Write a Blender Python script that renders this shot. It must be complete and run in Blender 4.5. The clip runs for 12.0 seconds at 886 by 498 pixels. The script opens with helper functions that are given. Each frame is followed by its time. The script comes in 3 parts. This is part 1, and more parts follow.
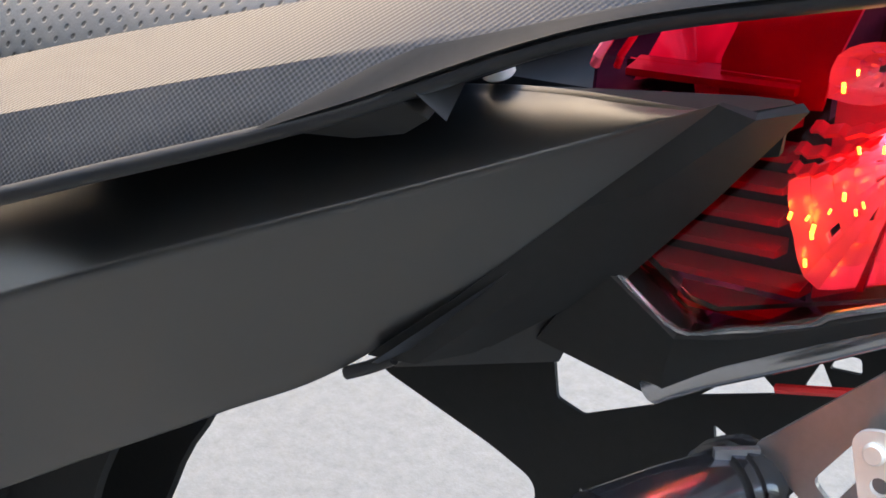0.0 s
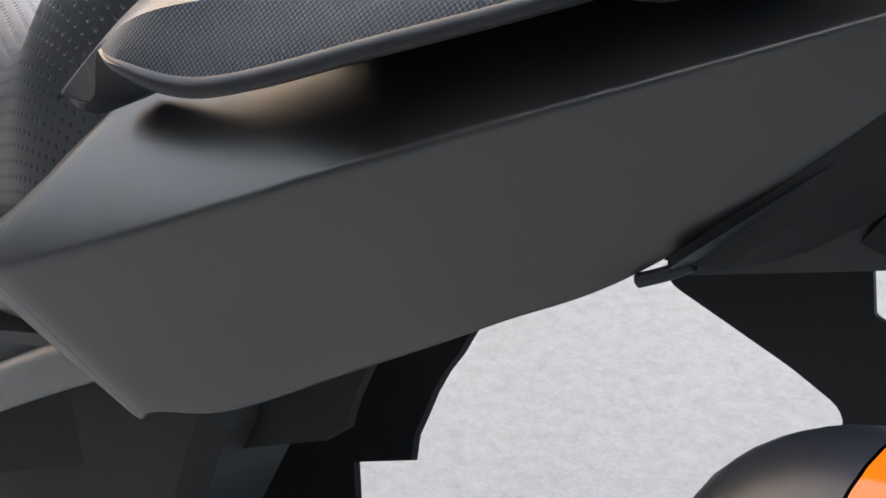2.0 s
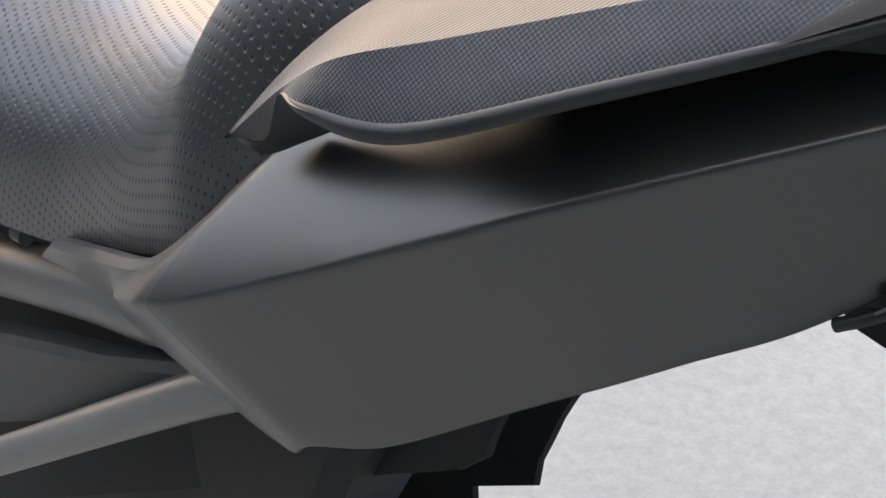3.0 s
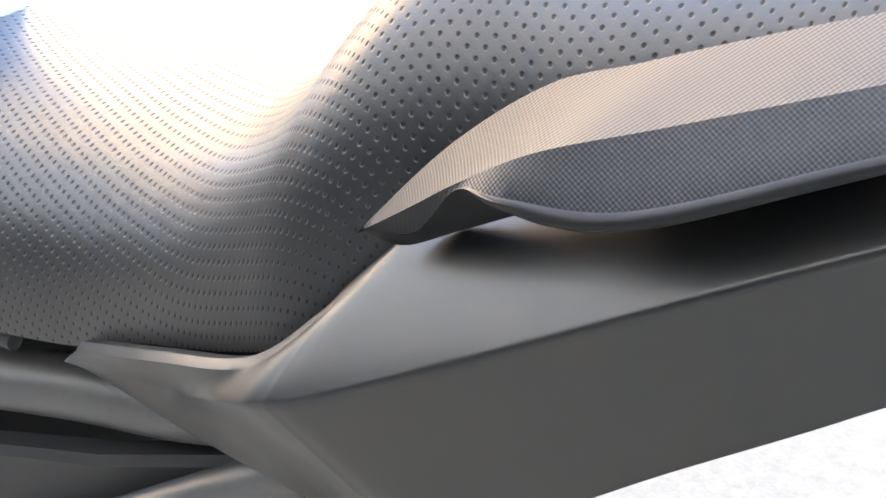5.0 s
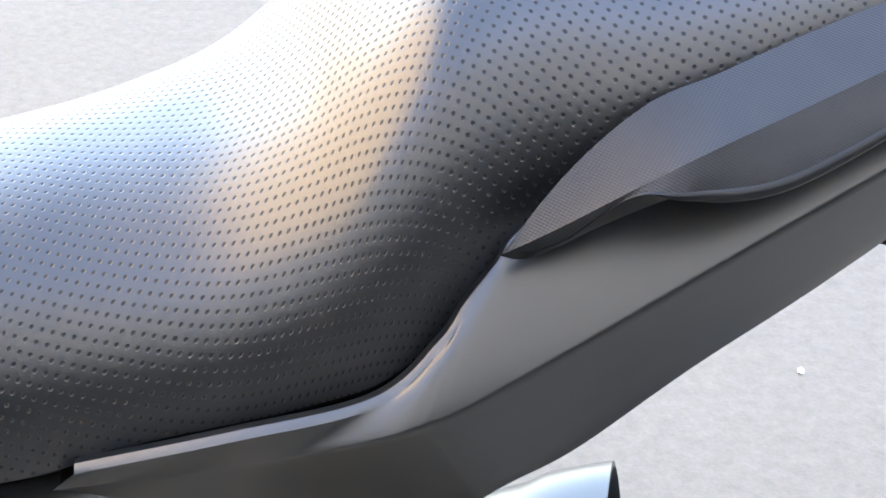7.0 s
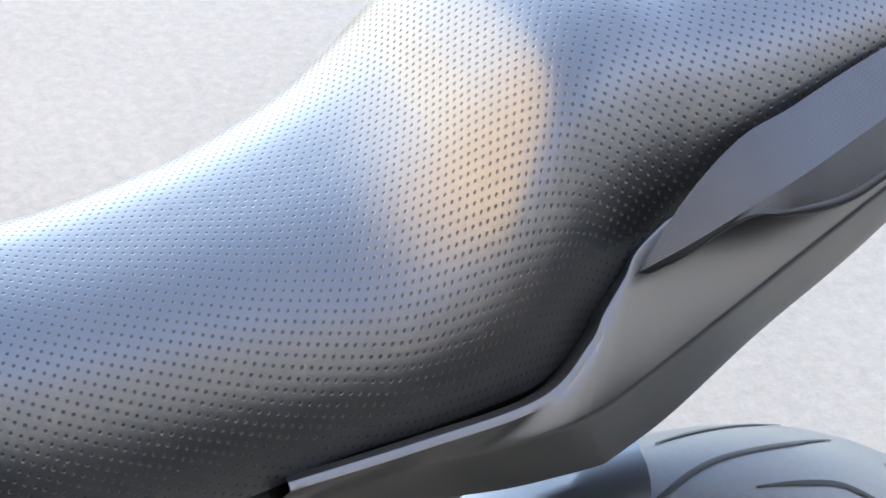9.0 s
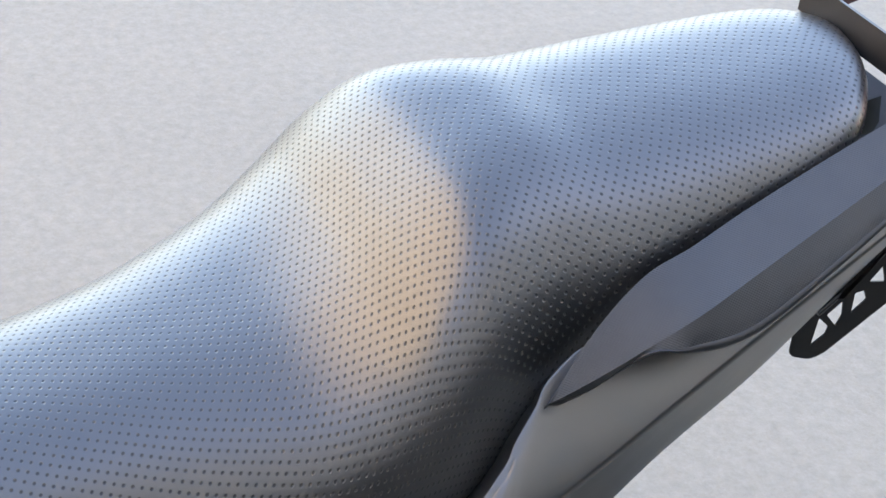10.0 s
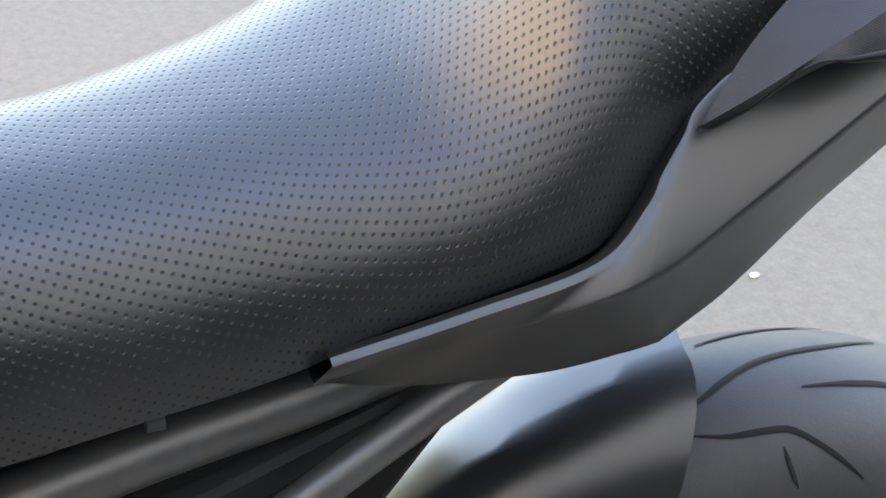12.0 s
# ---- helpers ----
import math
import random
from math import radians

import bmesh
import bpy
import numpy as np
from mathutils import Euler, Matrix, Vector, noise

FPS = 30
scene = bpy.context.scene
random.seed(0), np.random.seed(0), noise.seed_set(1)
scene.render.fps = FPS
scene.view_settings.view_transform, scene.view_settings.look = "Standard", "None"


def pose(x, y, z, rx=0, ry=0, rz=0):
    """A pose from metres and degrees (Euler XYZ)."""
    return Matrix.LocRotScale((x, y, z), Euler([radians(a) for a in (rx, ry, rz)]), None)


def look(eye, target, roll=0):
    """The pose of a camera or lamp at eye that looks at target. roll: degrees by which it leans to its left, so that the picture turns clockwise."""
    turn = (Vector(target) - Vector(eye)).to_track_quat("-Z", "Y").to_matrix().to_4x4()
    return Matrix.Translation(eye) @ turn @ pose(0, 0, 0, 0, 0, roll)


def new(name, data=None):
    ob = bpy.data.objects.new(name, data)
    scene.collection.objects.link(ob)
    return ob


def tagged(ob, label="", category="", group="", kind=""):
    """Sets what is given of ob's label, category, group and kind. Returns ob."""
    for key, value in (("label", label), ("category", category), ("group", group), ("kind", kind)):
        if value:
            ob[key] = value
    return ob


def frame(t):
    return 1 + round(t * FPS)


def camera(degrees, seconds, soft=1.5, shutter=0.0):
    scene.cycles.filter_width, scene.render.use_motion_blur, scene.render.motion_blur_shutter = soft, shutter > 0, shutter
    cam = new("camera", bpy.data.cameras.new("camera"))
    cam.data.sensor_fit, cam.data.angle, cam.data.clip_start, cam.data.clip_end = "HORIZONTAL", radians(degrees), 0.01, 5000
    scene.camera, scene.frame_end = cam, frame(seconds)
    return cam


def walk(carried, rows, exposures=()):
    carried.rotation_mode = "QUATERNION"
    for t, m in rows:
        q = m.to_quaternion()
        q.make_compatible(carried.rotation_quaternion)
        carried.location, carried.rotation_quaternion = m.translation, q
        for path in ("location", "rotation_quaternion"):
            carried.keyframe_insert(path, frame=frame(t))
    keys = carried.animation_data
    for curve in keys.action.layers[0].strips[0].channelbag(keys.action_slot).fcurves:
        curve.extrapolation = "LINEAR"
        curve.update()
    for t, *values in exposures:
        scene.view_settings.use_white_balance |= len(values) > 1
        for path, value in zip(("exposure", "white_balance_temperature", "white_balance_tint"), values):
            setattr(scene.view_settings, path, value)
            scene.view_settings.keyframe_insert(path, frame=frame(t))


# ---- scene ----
cam = camera(30.00, 12.0, soft=1.6, shutter=0.0)
PATH = [
    (0, pose(0.4292, -0.3640, 0.9873, 61.808, -0.384, 38.393)),
    (0.5, pose(0.4473, -0.3377, 0.9844, 60.602, 0.234, 39.794)),
    (1, pose(0.4486, -0.3438, 0.9774, 60.081, 0.437, 42.349)),
    (1.5, pose(0.4436, -0.3515, 0.9766, 59.027, 1.520, 45.133)),
    (2, pose(0.3956, -0.3498, 0.9533, 60.363, 2.680, 45.738)),
    (2.5, pose(0.3773, -0.3693, 0.9687, 60.473, 3.720, 46.617)),
    (4.3, pose(0.3395, -0.3761, 0.9449, 61.193, 2.973, 47.068)),
    (4.5, pose(0.3325, -0.3994, 0.9545, 61.200, 3.292, 45.509)),
    (4.7, pose(0.3050, -0.4214, 0.9636, 60.113, 4.171, 41.173)),
    (5, pose(0.2716, -0.4592, 0.9881, 61.125, 2.498, 35.160)),
    (5.2, pose(0.2283, -0.4766, 1.0013, 60.931, 2.787, 32.414)),
    (5.3, pose(0.2060, -0.5019, 1.0023, 61.301, 1.707, 31.040)),
    (5.5, pose(0.1716, -0.5435, 1.0068, 61.286, 0.820, 27.072)),
    (5.7, pose(0.1424, -0.5598, 1.0075, 60.866, 0.315, 22.516)),
    (5.8, pose(0.1293, -0.5746, 1.0127, 61.084, -0.292, 19.940)),
    (6, pose(0.0793, -0.6092, 1.0263, 61.566, -1.724, 14.013)),
    (6.2, pose(0.0418, -0.6249, 1.0364, 62.088, -1.322, 9.364)),
    (6.5, pose(-0.0172, -0.6428, 1.0530, 60.921, -2.955, 1.945)),
    (6.7, pose(-0.0397, -0.6288, 1.0572, 60.165, -2.694, -1.620)),
    (7, pose(-0.1152, -0.6282, 1.0574, 59.863, -3.554, -8.532)),
    (7.2, pose(-0.1353, -0.6326, 1.0608, 59.324, -3.315, -11.106)),
    (8.8, pose(-0.3135, -0.6616, 1.1510, 56.490, -3.624, -20.375)),
    (9, pose(-0.3212, -0.6569, 1.1633, 56.810, -3.725, -20.770)),
    (9.5, pose(-0.3270, -0.6465, 1.1967, 57.110, -4.461, -22.184)),
    (10, pose(-0.3228, -0.6552, 1.2272, 57.562, -5.326, -22.895)),
    (10.5, pose(-0.3264, -0.6477, 1.2162, 56.597, -4.117, -23.639)),
    (11, pose(-0.3442, -0.6411, 1.1970, 55.913, -4.900, -24.147)),
    (11.5, pose(-0.3522, -0.6501, 1.1553, 56.328, -4.804, -23.443)),
    (12, pose(-0.3430, -0.6421, 1.0909, 56.551, -3.431, -21.864)),
]
EXPOSURES = [(0.0, 3.4, 7200, 14), (2.5, 3.35, 7200, 14), (4.5, 3.83, 7350, 14), (5.0, 4.03, 7500, 14), (5.5, 4.05, 7500, 14), (6.5, 3.73, 7450, 15), (7.0, 3.54, 7350, 15), (9.0, 3.58, 7350, 15), (9.5, 3.38, 7350, 15), (10.0, 3.25, 7350, 15), (10.5, 3.03, 7400, 15), (11.0, 2.93, 7450, 15), (11.5, 2.93, 7550, 15), (12.0, 3.14, 7600, 15)]
walk(cam, PATH, EXPOSURES)

# ---------------------------------------------------------------- light
world = bpy.data.worlds.new("sky")
scene.world = world
world.use_nodes = True
SUN_DIR = Vector((0.394, -0.682, 0.616)).normalized()
nt = world.node_tree
sky = nt.nodes.new("ShaderNodeTexSky")
sky.sky_type = 'NISHITA'
sky.sun_disc = False
sky.sun_elevation = math.asin(SUN_DIR.z)
sky.sun_rotation = math.atan2(SUN_DIR.x, SUN_DIR.y)
sky.air_density, sky.dust_density, sky.ozone_density = 1.0, 1.2, 1.0
nt.nodes["Background"].inputs["Strength"].default_value = 0.19
nt.links.new(sky.outputs["Color"], nt.nodes["Background"].inputs["Color"])
sun = new("sun", bpy.data.lights.new("sun", 'SUN'))
sun.data.energy, sun.data.angle, sun.data.color = 4.0, radians(0.5), (1.0, 0.90, 0.78)
sun.matrix_world = look(SUN_DIR * 10, (0, 0, 0))


# ---------------------------------------------------------------- materials
def nodes_of(name):
    m = bpy.data.materials.new(name)
    m.use_nodes = True
    t = m.node_tree
    return m, t, t.nodes["Principled BSDF"], t.nodes, t.links


def math_node(t, op, a, b=None):
    n = t.nodes.new("ShaderNodeMath")
    n.operation = op
    for i, v in enumerate((a, b)):
        if v is None:
            continue
        if isinstance(v, (int, float)):
            n.inputs[i].default_value = v
        else:
            t.links.new(v, n.inputs[i])
    return n.outputs[0]


def noise_node(t, scale, detail=4.0, rough=0.6, vec=None):
    n = t.nodes.new("ShaderNodeTexNoise")
    n.inputs["Scale"].default_value = scale
    n.inputs["Detail"].default_value = detail
    n.inputs["Roughness"].default_value = rough
    if vec is None:
        vec = t.nodes.new("ShaderNodeTexCoord").outputs["Object"]
    t.links.new(vec, n.inputs["Vector"])
    return n.outputs["Fac"]


def ramp(t, fac, stops):
    r = t.nodes.new("ShaderNodeValToRGB")
    while len(r.color_ramp.elements) < len(stops):
        r.color_ramp.elements.new(0.5)
    for e, (p, c) in zip(r.color_ramp.elements, stops):
        e.position = p
        e.color = (*c, 1) if len(c) == 3 else c
    t.links.new(fac, r.inputs["Fac"])
    return r.outputs["Color"]


def bump(t, height, dist, strength=1.0, normal=None):
    b = t.nodes.new("ShaderNodeBump")
    b.inputs["Distance"].default_value = dist
    b.inputs["Strength"].default_value = strength
    t.links.new(height, b.inputs["Height"])
    if normal is not None:
        t.links.new(normal, b.inputs["Normal"])
    return b.outputs["Normal"]


def surface(name, lo, hi, rough, scale=40.0, metal=0.0, spec=0.5, grain=0.0, grain_scale=900.0, rough_var=0.08, coat=0.0):
    """A procedural surface: two scales of colour variation, uneven gloss and a fine grain."""
    m, t, p, n, l = nodes_of(name)
    big = noise_node(t, scale, 5.0, 0.65)
    fine = noise_node(t, scale * 9, 3.0, 0.6)
    mix = math_node(t, 'ADD', math_node(t, 'MULTIPLY', big, 0.7), math_node(t, 'MULTIPLY', fine, 0.3))
    l.new(ramp(t, mix, [(0.3, lo), (0.7, hi)]), p.inputs["Base Color"])
    r = math_node(t, 'ADD', math_node(t, 'MULTIPLY', math_node(t, 'SUBTRACT', big, 0.5), rough_var * 2), rough)
    l.new(r, p.inputs["Roughness"])
    p.inputs["Metallic"].default_value = metal
    p.inputs["Specular IOR Level"].default_value = spec
    p.inputs["Coat Weight"].default_value = coat
    p.inputs["Coat Roughness"].default_value = 0.05
    if grain:
        l.new(bump(t, noise_node(t, grain_scale, 2.0, 0.5), grain), p.inputs["Normal"])
    return m


def leather():
    """Black vinyl with a square grid of small pressed pits, slanting across the cover."""
    m, t, p, n, l = nodes_of("dotted_vinyl")
    uv = n.new("ShaderNodeUVMap").outputs["UV"]
    turned = n.new("ShaderNodeVectorRotate")
    turned.rotation_type = 'Z_AXIS'
    turned.inputs["Angle"].default_value = radians(DOT_TURN)
    l.new(uv, turned.inputs["Vector"])
    s = n.new("ShaderNodeVectorMath")
    s.operation = 'SCALE'
    l.new(turned.outputs[0], s.inputs[0])
    s.inputs["Scale"].default_value = 1 / DOT_PITCH
    f = n.new("ShaderNodeVectorMath")
    f.operation = 'FRACTION'
    l.new(s.outputs[0], f.inputs[0])
    c = n.new("ShaderNodeVectorMath")
    c.operation = 'MULTIPLY_ADD'
    l.new(f.outputs[0], c.inputs[0])
    k = DOT_PITCH * 1000
    c.inputs[1].default_value = (k, k, 0)
    c.inputs[2].default_value = (-k / 2, -k / 2, 0)
    d = n.new("ShaderNodeVectorMath")
    d.operation = 'LENGTH'
    l.new(c.outputs[0], d.inputs[0])
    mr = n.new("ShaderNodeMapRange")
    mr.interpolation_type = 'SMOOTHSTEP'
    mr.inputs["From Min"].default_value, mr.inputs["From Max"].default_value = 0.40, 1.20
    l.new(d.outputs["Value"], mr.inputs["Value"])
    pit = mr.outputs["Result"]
    swell = n.new("ShaderNodeMapRange")
    swell.interpolation_type = 'SMOOTHSTEP'
    swell.inputs["From Min"].default_value, swell.inputs["From Max"].default_value = 0.9, 3.2
    l.new(d.outputs["Value"], swell.inputs["Value"])
    grain = noise_node(t, 1400, 3.0, 0.6)
    wear = noise_node(t, 18, 5.0, 0.6)
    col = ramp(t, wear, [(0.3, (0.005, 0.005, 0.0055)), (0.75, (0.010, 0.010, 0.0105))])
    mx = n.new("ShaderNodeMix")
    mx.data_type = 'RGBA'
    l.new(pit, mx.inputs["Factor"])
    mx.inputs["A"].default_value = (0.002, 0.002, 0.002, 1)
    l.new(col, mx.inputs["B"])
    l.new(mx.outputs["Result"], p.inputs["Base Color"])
    p.inputs["IOR"].default_value = 1.52
    flat = math_node(t, 'ADD', math_node(t, 'MULTIPLY', wear, 0.10), 0.33)
    l.new(math_node(t, 'ADD', flat, math_node(t, 'MULTIPLY', math_node(t, 'SUBTRACT', 1.0, pit), 0.15)), p.inputs["Roughness"])
    l.new(math_node(t, 'ADD', math_node(t, 'MULTIPLY', pit, 0.50), 0.45), p.inputs["Specular IOR Level"])
    first = bump(t, grain, 0.00005)
    second = bump(t, swell.outputs["Result"], 0.00002, 1.0, first)
    l.new(bump(t, pit, 0.00020, 1.0, second), p.inputs["Normal"])
    return m


def ribbed():
    """Dark moulded plastic with a fine diamond knurl."""
    m, t, p, n, l = nodes_of("knurled_plastic")
    co = n.new("ShaderNodeTexCoord").outputs["Object"]
    waves = []
    for way in ((0.55, 0.45, 0.80), (0.80, -0.35, -0.45)):
        dot = n.new("ShaderNodeVectorMath")
        dot.operation = 'DOT_PRODUCT'
        l.new(co, dot.inputs[0])
        dot.inputs[1].default_value = way
        waves.append(math_node(t, 'SINE', math_node(t, 'MULTIPLY', dot.outputs["Value"], 2 * math.pi / 0.0012)))
    knurl = math_node(t, 'ADD', *waves)
    wear = noise_node(t, 25, 5.0, 0.6)
    l.new(ramp(t, wear, [(0.3, (0.014, 0.0145, 0.016)), (0.75, (0.024, 0.0245, 0.026))]), p.inputs["Base Color"])
    l.new(math_node(t, 'ADD', math_node(t, 'MULTIPLY', wear, 0.12), 0.36), p.inputs["Roughness"])
    p.inputs["Specular IOR Level"].default_value = 0.42
    l.new(bump(t, knurl, 0.000032), p.inputs["Normal"])
    return m


DOT_PITCH, DOT_TURN = 0.0047, 30
LEATHER = leather()
RIBBED = ribbed()
SATIN = surface("satin_black_plastic", (0.006, 0.006, 0.006), (0.010, 0.0099, 0.0097), 0.35, 14, spec=0.9, grain=0.000012, grain_scale=1600)
SATIN.node_tree.nodes["Principled BSDF"].inputs["IOR"].default_value = 1.56
BLACK = surface("black_plastic", (0.008, 0.008, 0.009), (0.016, 0.016, 0.017), 0.38, 30, spec=0.35, grain=0.00003)
GLOSS = surface("gloss_black_paint", (0.006, 0.006, 0.007), (0.012, 0.012, 0.013), 0.22, 20, coat=0.4)
MATT = surface("matt_black_underside", (0.006, 0.006, 0.006), (0.014, 0.014, 0.014), 0.7, 30, spec=0.25)
TUBE = surface("satin_silver_tube_paint", (0.125, 0.125, 0.124), (0.165, 0.165, 0.163), 0.42, 25, metal=0.7)
BRACKET = surface("bright_steel_sheet", (0.20, 0.20, 0.21), (0.25, 0.25, 0.26), 0.34, 60, metal=0.8, rough_var=0.02)
GREYPL = surface("grey_black_plastic", (0.012, 0.0125, 0.0135), (0.020, 0.0205, 0.0215), 0.45, 20)
STEEL = surface("black_plated_steel", (0.36, 0.36, 0.37), (0.48, 0.48, 0.50), 0.22, 30, metal=0.95)
ZINC = surface("zinc_plated_steel", (0.66, 0.63, 0.57), (0.78, 0.75, 0.69), 0.42, 40, metal=0.5)
RUBBER = surface("tyre_rubber", (0.028, 0.028, 0.029), (0.05, 0.05, 0.05), 0.55, 22, grain=0.0001, grain_scale=700, rough_var=0.12)
PAINT = surface("blue_grey_metallic_paint", (0.50, 0.53, 0.58), (0.56, 0.59, 0.64), 0.22, 30, metal=0.75, coat=0.6, rough_var=0.03)
WIRE = surface("red_cable", (0.45, 0.01, 0.015), (0.6, 0.02, 0.02), 0.35, 40)


def tinted(name, color, rough, trans, scale=60):
    m, t, p, n, l = nodes_of(name)
    f = noise_node(t, scale, 4.0, 0.6)
    lo = tuple(c * 0.8 for c in color)
    l.new(ramp(t, f, [(0.3, lo), (0.7, color)]), p.inputs["Base Color"])
    p.inputs["Roughness"].default_value = rough
    p.inputs["Transmission Weight"].default_value = trans
    p.inputs["IOR"].default_value = 1.45
    return m


RED_LENS = tinted("red_lens", (1.0, 0.11, 0.27), 0.03, 1.0)
RED_LENS.node_tree.nodes["Principled BSDF"].inputs["IOR"].default_value = 1.3
HUGGER = surface("satin_black_mudguard", (0.010, 0.010, 0.011), (0.016, 0.016, 0.017), 0.34, 12, spec=1.0, rough_var=0.03)
RED_RIM = tinted("bright_red_rim", (1.0, 0.10, 0.16), 0.15, 0.0)
BULB, bt, bpr, bn, bl = nodes_of("lit_bulb")
bpr.inputs["Emission Color"].default_value = (1.0, 0.60, 0.50, 1)
bpr.inputs["Emission Strength"].default_value = 9.0
# glowing material that stands in for sparkles on the lamp's reflector
GLINT, gt, gpr, gn, gl = nodes_of("yellow_glint")
gpr.inputs["Emission Color"].default_value = (1.0, 0.72, 0.03, 1)
gpr.inputs["Emission Strength"].default_value = 3.6
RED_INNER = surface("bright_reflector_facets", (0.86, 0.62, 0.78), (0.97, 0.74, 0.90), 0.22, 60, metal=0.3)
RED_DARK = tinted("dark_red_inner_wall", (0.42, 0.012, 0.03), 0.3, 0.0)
AMBER_LENS = tinted("amber_lens", (1.0, 0.19, 0.008), 0.10, 0.25)
PLASTER = surface("pale_render", (0.64, 0.61, 0.565), (0.73, 0.70, 0.655), 0.9, 1.0)
# black of the unseen slabs that keep low reflections dark
BLACKOUT = surface("blackout_slab", (0.010, 0.010, 0.010), (0.018, 0.0175, 0.017), 0.9, 2.0, spec=0.2)
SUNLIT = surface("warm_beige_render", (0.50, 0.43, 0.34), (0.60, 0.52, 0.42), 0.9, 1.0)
WHITEWASH = surface("white_render", (0.80, 0.79, 0.76), (0.86, 0.85, 0.82), 0.9, 1.0)


def ground_material():
    m, t, p, n, l = nodes_of("worn_asphalt")
    a = noise_node(t, 2.2, 4.0, 0.55)
    b = noise_node(t, 48, 4.0, 0.6)
    c = noise_node(t, 170, 3.0, 0.7)
    mix = math_node(t, 'ADD', math_node(t, 'ADD', math_node(t, 'MULTIPLY', a, 0.20), math_node(t, 'MULTIPLY', b, 0.46)), math_node(t, 'MULTIPLY', c, 0.34))
    l.new(ramp(t, mix, [(0.34, (0.153, 0.134, 0.104)), (0.5, (0.188, 0.166, 0.130)), (0.66, (0.220, 0.196, 0.156))]), p.inputs["Base Color"])
    p.inputs["Roughness"].default_value = 0.85
    l.new(bump(t, c, 0.0006), p.inputs["Normal"])
    return m


GROUND = ground_material()


# ---------------------------------------------------------------- mesh helpers
def finish(bm, smooth=True, sharp=38):
    bmesh.ops.remove_doubles(bm, verts=bm.verts, dist=1e-5)
    bmesh.ops.recalc_face_normals(bm, faces=bm.faces)
    for f in bm.faces:
        f.smooth = smooth
    if smooth:
        for e in bm.edges:
            if len(e.link_faces) == 2 and e.calc_face_angle(0) > radians(sharp):
                e.smooth = False


def part(name, bm, material, parent=None, label="", sharp=38, smooth=True):
    """Links a bmesh as one mesh object under a thing or a part."""
    finish(bm, smooth, sharp)
    me = bpy.data.meshes.new(name)
    bm.to_mesh(me)
    bm.free()
    me.materials.append(material)
    ob = new(name, me)
    if parent is not None:
        ob.parent = parent
    if label:
        tagged(ob, label)
    return ob


def spline(points, n):
    """n points evenly along a smooth line through the given ones."""
    P = [Vector(p) for p in points]
    P = [2 * P[0] - P[1]] + P + [2 * P[-1] - P[-2]]
    out = []
    for i in range(1, len(P) - 2):
        a, b, c, d = P[i - 1:i + 3]
        for k in range(16):
            u = k / 16
            out.append(0.5 * (2 * b + (c - a) * u + (2 * a - 5 * b + 4 * c - d) * u * u + (3 * b - a - 3 * c + d) * u ** 3))
    out.append(P[-2])
    acc = [0.0]
    for a, b in zip(out, out[1:]):
        acc.append(acc[-1] + (b - a).length)
    res, j = [], 0
    for k in range(n):
        s = acc[-1] * k / (n - 1)
        while j < len(out) - 2 and acc[j + 1] < s:
            j += 1
        f = (s - acc[j]) / max(acc[j + 1] - acc[j], 1e-9)
        res.append(out[j].lerp(out[j + 1], min(max(f, 0), 1)))
    return res


def loft(rows, closed=False, cap=False, bm=None):
    """A skin over rows of points; every row has as many points."""
    bm = bm or bmesh.new()
    vs = [[bm.verts.new(p) for p in r] for r in rows]
    m = len(rows[0])
    for a, b in zip(vs, vs[1:]):
        for i in range(m if closed else m - 1):
            j = (i + 1) % m
            try:
                bm.faces.new((a[i], a[j], b[j], b[i]))
            except ValueError:
                pass
    if cap and closed:
        for r in (vs[0], vs[-1]):
            try:
                bm.faces.new(r)
            except ValueError:
                pass
    return bm


def thick(bm, d):
    """Gives a skin a thickness, inwards."""
    bmesh.ops.remove_doubles(bm, verts=bm.verts, dist=1e-5)
    bmesh.ops.recalc_face_normals(bm, faces=bm.faces)
    bmesh.ops.solidify(bm, geom=bm.faces[:], thickness=d)
    return bm


def pipe(points, r, n=24, sides=14, bm=None, r2=None):
    """A round bar along a smooth line."""
    line = spline(points, n) if len(points) > 2 else [Vector(points[0]).lerp(Vector(points[1]), k / (n - 1)) for k in range(n)]
    rows = []
    up = Vector((0.03, 0.05, 1))
    for k, p in enumerate(line):
        d = (line[min(k + 1, n - 1)] - line[max(k - 1, 0)]).normalized()
        a = d.cross(up).normalized()
        b = a.cross(d)
        rr = r if r2 is None else r + (r2 - r) * k / (n - 1)
        rows.append([p + rr * (math.cos(2 * math.pi * i / sides) * a + math.sin(2 * math.pi * i / sides) * b) for i in range(sides)])
    return loft(rows, True, True, bm)


def plate(outline, d, holes=(), bev=0.0008):
    """A flat sheet from an outline in its own plane (x, y), d thick, with holes cut through."""
    bm = bmesh.new()
    loops = [outline] + list(holes)
    edges = []
    for lp in loops:
        vs = [bm.verts.new((x, y, 0)) for x, y in lp]
        edges += [bm.edges.new((vs[i], vs[(i + 1) % len(vs)])) for i in range(len(vs))]
    bmesh.ops.triangle_fill(bm, use_beauty=True, edges=edges)
    ext = bmesh.ops.extrude_face_region(bm, geom=bm.faces[:])
    bmesh.ops.translate(bm, vec=(0, 0, d), verts=[v for v in ext["geom"] if isinstance(v, bmesh.types.BMVert)])
    return bm


